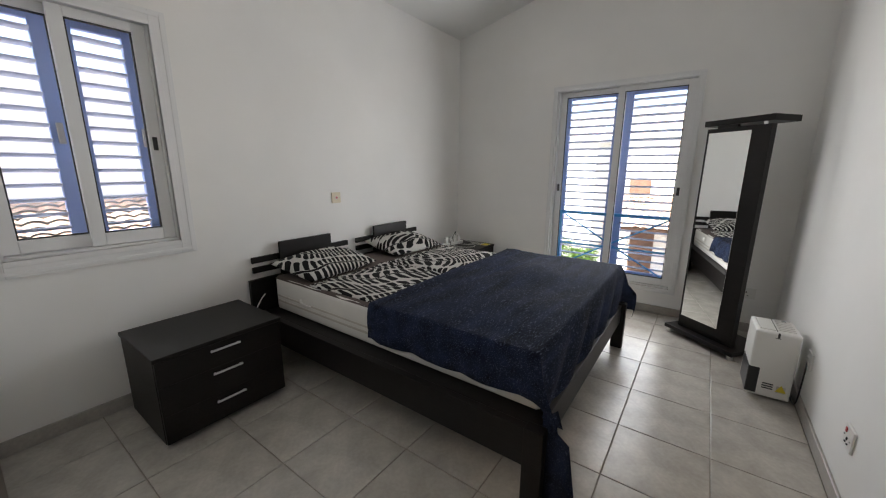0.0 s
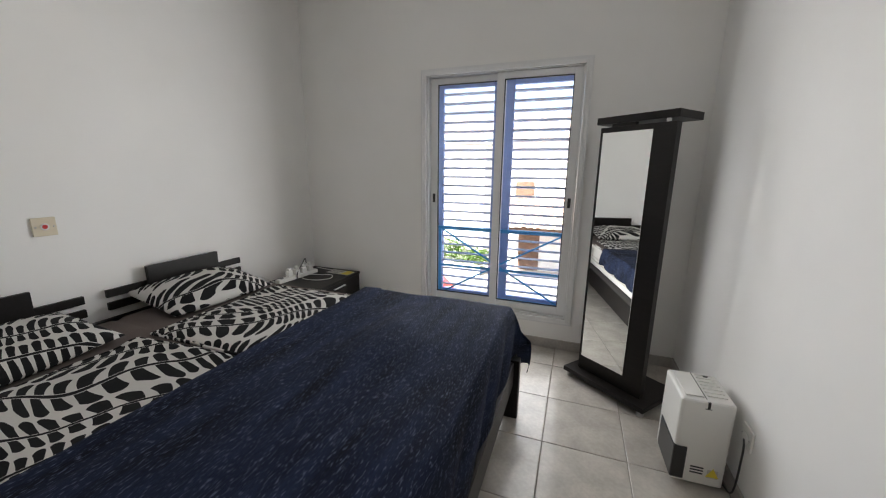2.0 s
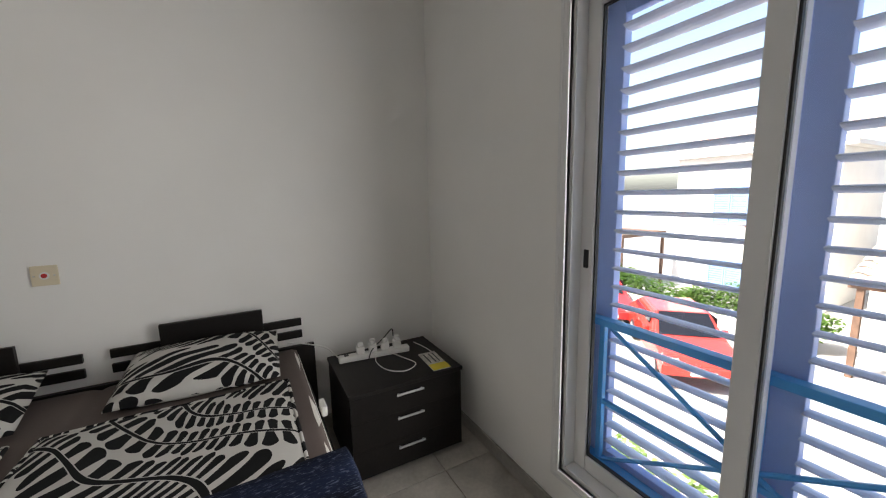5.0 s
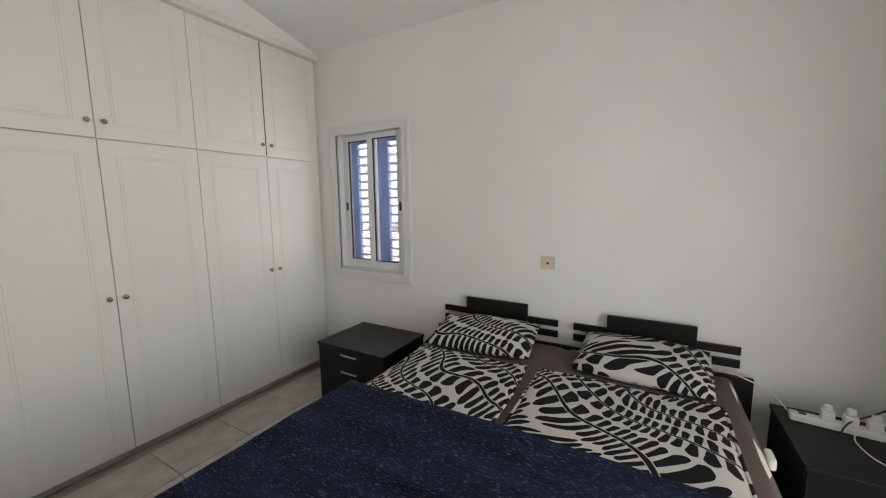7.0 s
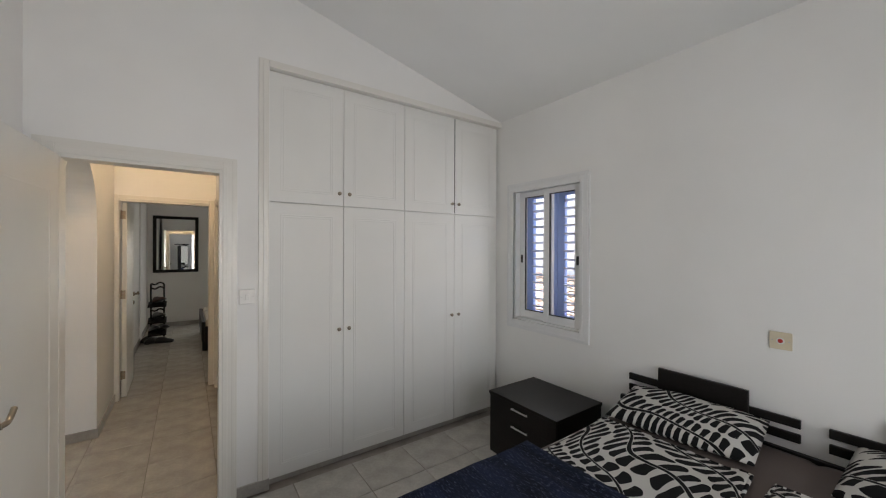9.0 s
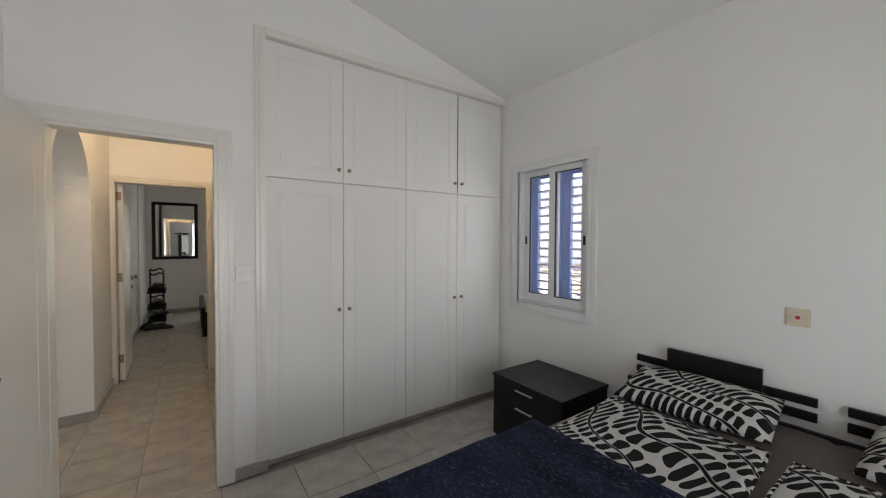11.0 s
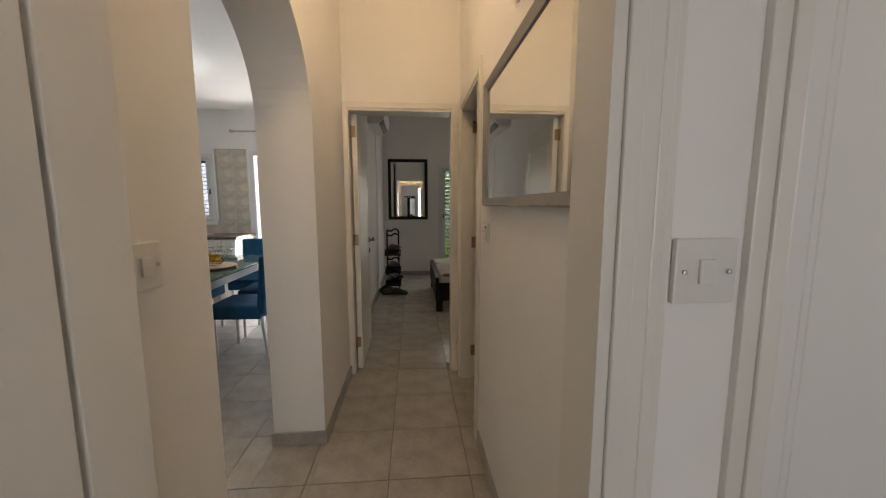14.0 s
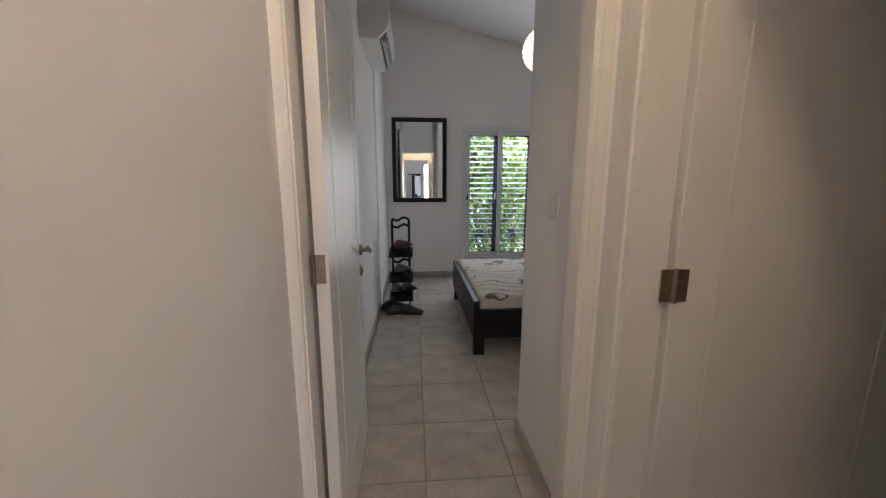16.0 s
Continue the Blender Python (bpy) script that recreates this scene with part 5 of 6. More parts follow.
def dining_table():
    t = thing("dining_table", "steel dining table with a teal glass top", "dining table", pose(1.45, -3.79, 0))
    w, l = 0.80, 1.53
    part("frame", boxes((0, w, 0, 0.03, 0.675, 0.735), (0, w, l - 0.03, l, 0.675, 0.735), (0, 0.03, 0.03, l - 0.03, 0.675, 0.735), (w - 0.03, w, 0.03, l - 0.03, 0.675, 0.735), bevel=0.003), STEEL, t)
    g = part("glass_top", boxes((-0.003, w + 0.003, -0.003, l + 0.003, 0.7385, 0.751), bevel=0.002), TEAL_GLASS, t, "teal glass top")
    part("glass_underside", boxes((0.0, w, 0.0, l, 0.7352, 0.7383)), GLASS_EDGE, g)
    for x in (0.04, w - 0.04):
        for y in (0.04, l - 0.04):
            part("leg", tube([(x, y, 0.001), (x, y, 0.70)], 0.028, 18), STEEL, t)
    return t


dining_table()


def dining_chair():
    """A chair in a stretch cover. Local: it faces +y; origin on the floor under the seat."""
    t = thing("dining_chair", "blue fabric dining chair with thin silver legs", "chair", group="chairs round the dining table")
    seat = boxes((-0.215, 0.215, -0.20, 0.24, 0.355, 0.475), bevel=0.022, segments=3)
    part("seat", seat, BLUE_FABRIC, t, smooth=True)
    back = boxes((-0.215, 0.215, -0.035, 0.035, 0.0, 0.50), bevel=0.024, segments=3)
    for v in back.verts:
        v.co.y += -0.022 * (v.co.z / 0.5) ** 2 - 0.05 * v.co.z
        v.co.x *= 1 - 0.04 * v.co.z
    b = part("backrest", back, BLUE_FABRIC, t, smooth=True)
    b.matrix_local = Matrix.Translation((0, -0.195, 0.40))
    for x in (-0.18, 0.18):
        for y, lean in ((-0.19, -0.04), (0.20, 0.0)):
            bm = tube([(x, y + lean, 0.001), (x, y, 0.37)], 0.0135, 10)
            part("leg", bm, SILVER, t)
    return t


chair = dining_chair()
chair.matrix_world = pose(1.785, -2.37, 0, 0, 0, 180)
for x, y, a in ((1.40, -2.86, -92), (1.42, -3.42, -88), (2.22, -2.80, 92), (2.22, -3.42, 88), (1.80, -3.98, 2)):
    copy_thing(chair, pose(x, y, 0, 0, 0, a))
board = thing("serving_board", "round blond wooden board on the table", "board", pose(1.72, -2.95, 0.7515))
part("disc", turned([(0.0, 0.004), (0.15, 0.004), (0.185, 0.012), (0.19, 0.02), (0.185, 0.024), (0.0, 0.024)], 40), BLONDE, board, smooth=False)
part("foot", turned([(0.10, 0.0), (0.10, 0.0038), (0.0, 0.0038)], 30), BLONDE, board)
bowl = thing("wire_fruit_bowl", "black wire fruit bowl on the wooden board", "fruit bowl", pose(1.73, -2.96, 0.776))
for r, z in ((0.06, 0.004), (0.115, 0.045), (0.15, 0.10), (0.165, 0.145)):
    part("ring", tube([(r * math.cos(a), r * math.sin(a), z) for a in [2 * math.pi * k / 32 for k in range(32)]], 0.0022, 5, True), BLACK_PLASTIC, bowl)
for k in range(16):
    a = 2 * math.pi * k / 16
    part("wire", tube([(r * math.cos(a + s), r * math.sin(a + s), z) for r, z, s in ((0.06, 0.004, 0), (0.115, 0.045, 0.15), (0.15, 0.10, 0.3), (0.165, 0.145, 0.45))], 0.0018, 5), BLACK_PLASTIC, bowl)
for k, (a, dx, dz) in enumerate(((0, 0, 0.035), (25, 0.02, 0.06), (-30, -0.02, 0.085), (60, 0.03, 0.04))):
    pts = [(0.085 * math.cos(s), 0.085 * math.sin(s) - 0.05, dz) for s in [0.5 + i * 0.26 for i in range(9)]]
    bm = tube(smooth_line(pts, 3), 0.016, 8)
    solid("banana", bm, BANANA, "ripe yellow banana in the wire bowl", "banana", "bananas in the bowl", smooth=True, m=pose(1.73 + dx, -2.96, 0.784, 0, 0, a))


# ---- far bedroom ----
FLORAL = mat("floral_mattress_cover", (0.62, 0.58, 0.52), 0.9, vary=0.05, scale=5)
nt = FLORAL.node_tree
wave = nt.nodes.new("ShaderNodeTexWave")
wave.wave_type = "RINGS"
wave.inputs["Scale"].default_value, wave.inputs["Distortion"].default_value = 2.2, 16.0
wave.inputs["Detail Scale"].default_value = 1.2
vein = nt.nodes.new("ShaderNodeValToRGB")
vein.color_ramp.elements[0].position, vein.color_ramp.elements[1].position = 0.0, 0.07
vein.color_ramp.elements[0].color, vein.color_ramp.elements[1].color = (0.12, 0.10, 0.09, 1), (0.62, 0.58, 0.52, 1)
tc = nt.nodes.new("ShaderNodeTexCoord")
nt.links.new(tc.outputs["Object"], wave.inputs["Vector"])
nt.links.new(wave.outputs["Fac"], vein.inputs["Fac"])
nt.links.new(vein.outputs["Color"], nt.nodes["Principled BSDF"].inputs["Base Color"])
fb = thing("guest_bed", "low black wooden bed frame in the far bedroom", "bed", pose(-2.38, -5.36, 0))
L, W = 2.04, 1.45
part("side_panel", boxes((0, L - 0.041, 0, 0.04, 0.14, 0.42), bevel=0.004), DARKWOOD, fb)
part("side_panel", boxes((0, L - 0.041, W - 0.04, W, 0.14, 0.36), bevel=0.004), DARKWOOD, fb)
part("foot_panel", boxes((L - 0.04, L, 0.0, W, 0.14, 0.43), bevel=0.004), DARKWOOD, fb)
part("head_panel", boxes((-0.05, -0.001, 0, W, 0.1, 0.8), bevel=0.004), DARKWOOD, fb)
for x, y in ((L - 0.09, W - 0.09), (L - 0.09, 0.01), (0.01, 0.01), (0.01, W - 0.09)):
    part("leg", boxes((x, x + 0.08, y, y + 0.08, 0.001, 0.139), bevel=0.003), DARKWOOD, fb)
part("slats", boxes((0.0, L - 0.045, 0.045, W - 0.045, 0.22, 0.26)), BLONDE, fb)
solid("guest_mattress", boxes((0.01, L - 0.05, 0.05, W - 0.05, 0.261, 0.46), bevel=0.03, segments=3), FLORAL, "mattress with dark swirling floral print cover", "mattress", smooth=True, m=pose(-2.38, -5.36, 0))
wall_mirror = framed_mirror("wall_mirror", "rectangular wall mirror in a dark wooden frame", pose(0.315, FS, 1.02, 0, 0, 180) @ pose(0, 0, 0), 0.718, 1.09, 0.055, 0.03, DARKWOOD)
wall_mirror.matrix_world = pose(-0.345, FS, 1.04, 0, 0, 0)


def valet():
    t = thing("shoe_stand", "narrow dark wooden stand with slanting shoe shelves", "shoe stand", pose(0.232, -5.05, 0))
    for x in (-0.085, 0.085):
        part("upright", tube(smooth_line([(x, -0.06, 0.02), (x, -0.02, 0.4), (x, 0, 0.93)], 6), 0.013, 8), DARKWOOD, t)
        part("foot", tube(smooth_line([(x, -0.17, 0.012), (x, -0.06, 0.05), (x, 0.10, 0.012)], 6), 0.012, 8), DARKWOOD, t)
    for z in (0.93, 0.86, 0.50):
        part("crosspiece", tube(smooth_line([(-0.085, 0, z), (-0.03, 0, z + 0.022), (0.03, 0, z - 0.010), (0.085, 0, z + 0.008)], 5), 0.012, 8), DARKWOOD, t)
    for z in (0.14, 0.34, 0.60):
        sh = part("shelf", boxes((-0.12, 0.12, -0.09, 0.11, -0.008, 0.008), bevel=0.004), DARKWOOD, t)
        sh.matrix_local = Matrix.Translation((0, 0.0, z)) @ pose(0, 0, 0, -18, 0, 0)
    return t


valet()
LEATHER = mat("brown_leather", (0.10, 0.05, 0.035), 0.5, vary=0.15, scale=20)


def shoe(label, m, material):
    t = thing("shoe", label, "shoe", m, "shoes on the stand")
    bm = bmesh.new()
    rings = []
    for y, w, h in ((-0.13, 0.02, 0.02), (-0.12, 0.036, 0.05), (-0.06, 0.042, 0.085), (0.0, 0.04, 0.075), (0.06, 0.046, 0.05), (0.11, 0.04, 0.035), (0.13, 0.018, 0.022)):
        rings.append([bm.verts.new((w * math.cos(a), y, 0.014 + h * max(0, math.sin(a)))) for a in [math.pi * k / 8 for k in range(9)]])
    for a, b in zip(rings, rings[1:]):
        for k in range(8):
            bm.faces.new((a[k], a[k + 1], b[k + 1], b[k]))
    bm.faces.new(rings[0])
    bm.faces.new(list(reversed(rings[-1])))
    for a, b in zip(rings, rings[1:]):
        bm.faces.new((a[8], a[0], b[0], b[8]))
    bmesh.ops.recalc_face_normals(bm, faces=bm.faces[:])
    part("upper", bm, material, t, smooth=True)
    part("sole", boxes((-0.042, 0.042, -0.125, 0.125, 0.0, 0.0135), bevel=0.005), BLACK_PLASTIC, t)
    return t


shoe("worn black leather shoe on the stand's lower shelf", pose(0.16, -5.04, 0.185, 18, 0, 30), BLACK_PLASTIC)
shoe("worn black leather shoe on the stand's lower shelf", pose(0.27, -5.02, 0.185, 18, 0, 24), BLACK_PLASTIC)
shoe("brown leather shoe on the stand's upper shelf", pose(0.215, -5.04, 0.64, 18, 0, 40), LEATHER)
shoe("grey shoe on the stand's middle shelf", pose(0.22, -5.04, 0.385, 18, 0, 35), GREY_METAL)
for k, (x, y) in enumerate(((0.14, -4.86), (0.26, -4.88), (0.33, -5.05))):
    shoe("black shoe lying on the floor by the stand", pose(x, y, 0.002, 0, 0, 80 + 25 * k), BLACK_PLASTIC)

ac = thing("air_conditioner", "white wall-mounted air conditioner with open louvre", "air conditioner", pose(FE, -4.92, 2.285, 0, 0, 90))
acb = bmesh.new()
prof = ((0.001, 0.0), (0.13, 0.0), (0.19, 0.06), (0.21, 0.12), (0.205, 0.25), (0.18, 0.28), (0.001, 0.28))
ends = [[acb.verts.new((x, y, z)) for y, z in prof] for x in (0, 0.78)]
for k in range(len(prof)):
    j = (k + 1) % len(prof)
    acb.faces.new((ends[0][k], ends[0][j], ends[1][j], ends[1][k]))
acb.faces.new(ends[0])
acb.faces.new(list(reversed(ends[1])))
bmesh.ops.recalc_face_normals(acb, faces=acb.faces[:])
part("case", acb, PLASTIC, ac)
vent = part("outlet", boxes((0.05, 0.73, -0.002, 0.002, -0.035, 0.035)), BLACK_PLASTIC, ac, "dark air outlet")
vent.matrix_local = Matrix.Translation((0, 0.163, 0.03)) @ pose(0, 0, 0, -45, 0, 0)
for k in (-1, 0, 1):
    lv = part("louvre", boxes((0.06, 0.72, 0.0, 0.03, -0.002, 0.002)), PLASTIC, vent)
    lv.matrix_local = Matrix.Translation((0, 0.004, 0.02 * k)) @ pose(0, 0, 0, 0, 0, 0)

pend = thing("paper_lantern", "round white paper lantern glowing warmly", "pendant lamp", pose(-0.98, -4.5, 2.36))
lb = bmesh.new()
bmesh.ops.create_uvsphere(lb, u_segments=32, v_segments=26, radius=0.17)
for v in lb.verts:
    v.co *= 1 + 0.012 * math.cos(math.asin(max(-1, min(1, v.co.z / 0.17))) * 26)
PAPER_GLOW = glow_mat("lit_paper", (1.0, 0.74, 0.46), LANTERN_GLOW)
part("shade", lb, PAPER_GLOW, pend, "ribbed paper shade")
part("cord", tube([(0, 0, 0.171), (0, 0, roof(-0.98) - 2.36)], 0.004, 6), PLASTIC, pend)


def window_grille(m, x0, x1, z0, z1, label, material):
    t = thing("window_grille", label, "railing", m)
    xm, zm = (x0 + x1) / 2, (z0 + z1) / 2
    for z in (z0, z1):
        part("rail", boxes((x0, x1, -0.012, 0.012, z - 0.01, z + 0.01), bevel=0.002), material, t)
    for a, b in ((x0, xm - 0.01), (xm + 0.01, x1)):
        cx = (a + b) / 2
        for k in range(8):
            an = math.pi * k / 8
            dx, dz = math.cos(an), math.sin(an)
            reach = min((b - a) / 2 / max(abs(dx), 1e-6), (z1 - z0) / 2 / max(abs(dz), 1e-6))
            part("ray", tube([(cx - dx * reach, 0, zm - dz * reach), (cx + dx * reach, 0, zm + dz * reach)], 0.006, 6), material, t)
        part("ring", tube([(cx + 0.06 * math.cos(s), -0.008, zm + 0.06 * math.sin(s)) for s in [2 * math.pi * k / 20 for k in range(20)]], 0.007, 6, True), material, t)
    return t


GRILLE = mat("dark_blue_iron", (0.02, 0.05, 0.10), 0.5, vary=0.1)
window_grille(Matrix.Translation((0, FS - 0.199, 0)), -1.55, -0.61, 0.27, 0.86, "dark blue iron grille across the lower window", GRILLE)


# ---- outdoors ----
ASPHALT = mat("pale_concrete_road", (0.34, 0.33, 0.31), 0.9, vary=0.12, scale=0.6, grain=0.3, grain_scale=30)
RENDER_WHITE = mat("white_render", (0.72, 0.70, 0.66), 0.9, vary=0.04, scale=1.0)
TERRACOTTA = mat("terracotta_roof_tile", (0.52, 0.36, 0.26), 0.85, vary=0.25, scale=3, grain=0.3, grain_scale=30, per_object=0.12)
SHUTTER_FAR = mat("pale_blue_shutters", (0.20, 0.33, 0.60), 0.5, vary=0.05)
CAR_RED = mat("red_car_paint", (0.46, 0.035, 0.022), 0.25, vary=0.05, coat=0.6)
LEAF = mat("green_leaf", (0.10, 0.19, 0.035), 0.55, vary=0.5, scale=9)
LEAF_LIGHT = mat("pale_green_leaf", (0.24, 0.36, 0.09), 0.5, vary=0.5, scale=7)
for leafy, glow in ((LEAF, (0.16, 0.30, 0.04, 1)), (LEAF_LIGHT, (0.34, 0.50, 0.10, 1))):
    # thin leaves let sunlight through
    leaf_tree = leafy.node_tree
    surface = leaf_tree.nodes["Material Output"].inputs["Surface"]
    through_leaf, blend = leaf_tree.nodes.new("ShaderNodeBsdfTranslucent"), leaf_tree.nodes.new("ShaderNodeMixShader")
    through_leaf.inputs["Color"].default_value = glow
    leaf_tree.links.new(leaf_tree.nodes["Principled BSDF"].outputs[0], blend.inputs[1])
    leaf_tree.links.new(through_leaf.outputs[0], blend.inputs[2])
    leaf_tree.links.new(blend.outputs[0], surface)
BARK = mat("bark", (0.12, 0.09, 0.06), 0.9, vary=0.3, scale=20)
WOODEN = mat("brown_fence_wood", (0.14, 0.08, 0.05), 0.8, vary=0.2, scale=5)
G = -3.05
gb = bmesh.new()
gv = [gb.verts.new(c) for c in ((-900, -900, G), (900, -900, G), (900, 900, G), (-900, 900, G))]
gb.faces.new(gv)
structure("ground", gb, ASPHALT, "pale sunlit concrete ground around the houses", "ground")


def tiled_roof(parent, corners, rows, cols, name="roof"):
    """A pitched roof of barrel tiles: ridged rows on a sloping rectangle given by its eave start, eave end and ridge start."""
    o, e, r = (Vector(c) for c in corners)
    a, b = e - o, r - o
    n = a.cross(b).normalized()
    if n.z < 0:
        n = -n
    bm = bmesh.new()
    sub = 6
    for j in range(rows):
        lo, hi = j / rows, (j + 1.12) / rows
        prev = None
        for i in range(cols * sub + 1):
            s = i / (cols * sub)
            lift = 0.05 * abs(math.sin(math.pi * i / sub)) + 0.015 * noise.noise((i // sub * 3.7, j * 1.9, 0))
            p0 = o + a * s + b * lo + n * (lift + 0.045)
            p1 = o + a * s + b * min(hi, 1.02) + n * lift
            cur = (bm.verts.new(p0), bm.verts.new(p1))
            if prev:
                bm.faces.new((prev[0], cur[0], cur[1], prev[1]))
            prev = cur
    return part(name, bm, TERRACOTTA, parent, "terracotta barrel-tiled roof")


def louvred(parent, x, y, z0, z1, w):
    win = part("window", boxes((x - w / 2 - 0.08, x + w / 2 + 0.08, y - 0.03, y + 0.05, z0 - 0.08, z1 + 0.08)), RENDER_WHITE, parent)
    for a, b in ((x - w / 2, x - 0.01), (x + 0.01, x + w / 2)):
        sh = boxes((a, a + 0.06, y - 0.09, y - 0.035, z0, z1), (b - 0.06, b, y - 0.09, y - 0.035, z0, z1), (a + 0.06, b - 0.06, y - 0.09, y - 0.035, z0, z0 + 0.07), (a + 0.06, b - 0.06, y - 0.09, y - 0.035, z1 - 0.07, z1), *[(a + 0.06, b - 0.06, y - 0.08, y - 0.05, z0 + 0.09 + k * 0.1, z0 + 0.15 + k * 0.1) for k in range(int((z1 - z0 - 0.2) / 0.1))])
        part("shutter", sh, SHUTTER_FAR, win)


ha = thing("neighbour_house", "white two-storey house with blue shutters and tiled roof", "house", Matrix.Translation((0, 0, 0)))
part("wall", boxes((-10.3, -5.0, 20.5, 28, G, 2.75)), RENDER_WHITE, ha)
part("eave", boxes((-10.7, -4.6, 20.1, 28.4, 2.751, 2.9)), RENDER_WHITE, ha)
tiled_roof(ha, ((-10.8, 20.0, 2.92), (-4.5, 20.0, 2.92), (-10.8, 24.2, 4.6)), 16, 24)
for z0, z1 in ((-0.05, 1.50), (-2.95, -1.60)):
    louvred(ha, -8.12, 20.5, z0, z1, 1.25)
hb = thing("porch_house", "white house with a low terracotta porch roof", "house", Matrix.Translation((0, 0, 0)))
part("wall", boxes((-3.4, 5.5, 17.5, 26, G, 2.6)), RENDER_WHITE, hb)
tiled_roof(hb, ((-3.2, 14.6, -0.75), (3.5, 14.6, -0.75), (-3.2, 17.4, 0.25)), 9, 26, "porch_roof")
tiled_roof(hb, ((-3.8, 17.1, 2.62), (5.9, 17.1, 2.62), (-3.8, 21.5, 4.3)), 14, 34)
for x in (-3.0, -0.4, 2.6):
    part("post", boxes((x - 0.06, x + 0.06, 14.8, 14.92, G, -0.75)), WOODEN, hb)
part("porch_beam", boxes((-3.2, 3.5, 14.78, 14.94, -0.92, -0.76)), WOODEN, hb)
part("window", boxes((-2.85, -2.05, 17.44, 17.499, -0.2, 0.9)), WOODEN, hb, "brown wooden window")
part("door", boxes((-2.6, -1.7, 17.44, 17.499, G, -1.0)), WOODEN, hb, "brown wooden door")
hc = thing("west_house", "white neighbouring house under an orange tiled roof", "house", Matrix.Translation((0, 0, 0)))
part("wall", boxes((-16, -7.6, -6, 7, G, -0.15)), RENDER_WHITE, hc)
tiled_roof(hc, ((-6.9, 7.4, -0.35), (-6.9, -6.4, -0.35), (-10.5, 7.4, 0.62)), 13, 46)
part("upper_wall", boxes((-20, -10.6, -8, 9, 0.0, 3.2)), RENDER_WHITE, hc)
for y in (-1.0, 1.6, 4.2):
    part("window", boxes((-10.66, -10.601, y - 0.45, y + 0.45, 1.45, 2.5)), GREY_METAL, hc)


def leaves(bm, centre, size, count, length, width, droop=0.4):
    """Scatter bent leaves through a lumpy volume."""
    for _ in range(count):
        d = Vector((random.gauss(0, 1), random.gauss(0, 1), random.gauss(0, 1)))
        d = d.normalized() * (random.random() ** 0.4)
        p = Vector(centre) + Vector((d.x * size[0], d.y * size[1], d.z * size[2]))
        p += Vector((noise.noise(p * 0.8), noise.noise(p * 0.8 + Vector((5, 0, 0))), noise.noise(p * 0.8 + Vector((0, 7, 0))))) * 0.4
        a = random.uniform(0, 2 * math.pi)
        f = Vector((math.cos(a), math.sin(a), random.uniform(-0.6, 0.3))).normalized()
        s = f.cross(Vector((0, 0, 1))).normalized()
        l, w = length * random.uniform(0.6, 1.3), width * random.uniform(0.7, 1.2)
        m = p + f * l * 0.5
        q = p + f * l + Vector((0, 0, -droop * l))
        v = [bm.verts.new(c) for c in (p, m + s * w, q, m - s * w)]
        bm.faces.new((v[0], v[1], v[3]))
        bm.faces.new((v[1], v[2], v[3]))
    return bm


def tree(label, m, height, size, count, length, width, material):
    t = thing("tree", label, "tree", m)
    pts = smooth_line([(0, 0, 0), (0.1, 0.05, height * 0.4), (-0.05, 0.1, height * 0.75), (0.05, 0, height)], 5)
    bm = tube(pts, 0.09, 8)
    for v in bm.verts:
        k = 1 - 0.6 * v.co.z / height
        v.co.x *= k
        v.co.y *= k
    part("trunk", bm, BARK, t)
    for k in range(5):
        a = k * 1.3
        part("limb", tube(smooth_line([(0, 0, height * (0.45 + 0.1 * k)), (0.4 * math.cos(a), 0.4 * math.sin(a), height * (0.55 + 0.1 * k)), (0.9 * math.cos(a), 0.9 * math.sin(a), height * (0.62 + 0.1 * k))], 4), 0.03, 6), BARK, t)
    crown = bmesh.new()
    for k in range(9):
        a = k * 2.4
        leaves(crown, (size[0] * 0.55 * math.cos(a), size[1] * 0.55 * math.sin(a), height * (0.55 + 0.06 * k)), tuple(s * 0.6 for s in size), count // 9, length, width)
    part("crown", crown, material, t, "long drooping leaves with gaps between")
    return t


tree("leafy sunlit tree outside the far bedroom window", pose(-1.35, -8.3, G), 5.0, (1.2, 0.8, 1.7), 5200, 0.24, 0.032, LEAF_LIGHT)
tree("leafy sunlit tree outside the far bedroom window", pose(-0.5, -8.9, G), 5.6, (1.4, 0.9, 1.8), 5000, 0.24, 0.035, LEAF)
tree("leafy sunlit tree outside the far bedroom window", pose(-2.6, -8.9, G), 5.4, (1.4, 0.9, 1.8), 4500, 0.22, 0.03, LEAF_LIGHT)
hedge = bmesh.new()
for k in range(13):
    leaves(hedge, (-13.2 + 0.75 * k, 16.1, G + 0.80), (0.6, 0.45, 0.55), 1100, 0.12, 0.045, 0.2)
solid("hedge", hedge, LEAF, "clipped green hedge along the road", "hedge", kind="stuff")
bush = bmesh.new()
for x in (-4.2, -3.3, -2.4, -1.5):
    leaves(bush, (x, 7.2, G + 0.5), (0.6, 0.5, 0.5), 420, 0.12, 0.04, 0.2)
solid("garden_bushes", bush, LEAF_LIGHT, "low flowering green bushes below the balcony", "bush", kind="stuff")
solid("garden_wall", boxes((-14, -3.9, 15.5, 15.65, G, G + 0.5)), RENDER_WHITE, "low white garden wall beside the road", "wall")
pergola = thing("pergola", "brown wooden pergola beyond the hedge", "pergola", pose(-12.7, 18.6, G))
part("roof", boxes((-2, 2.2, -1.6, 1.6, 2.4, 2.55)), WOODEN, pergola)
for x in (-1.9, 2.1):
    for y in (-1.5, 1.5):
        part("post", boxes((x - 0.06, x + 0.06, y - 0.06, y + 0.06, 0.001, 2.4)), WOODEN, pergola)
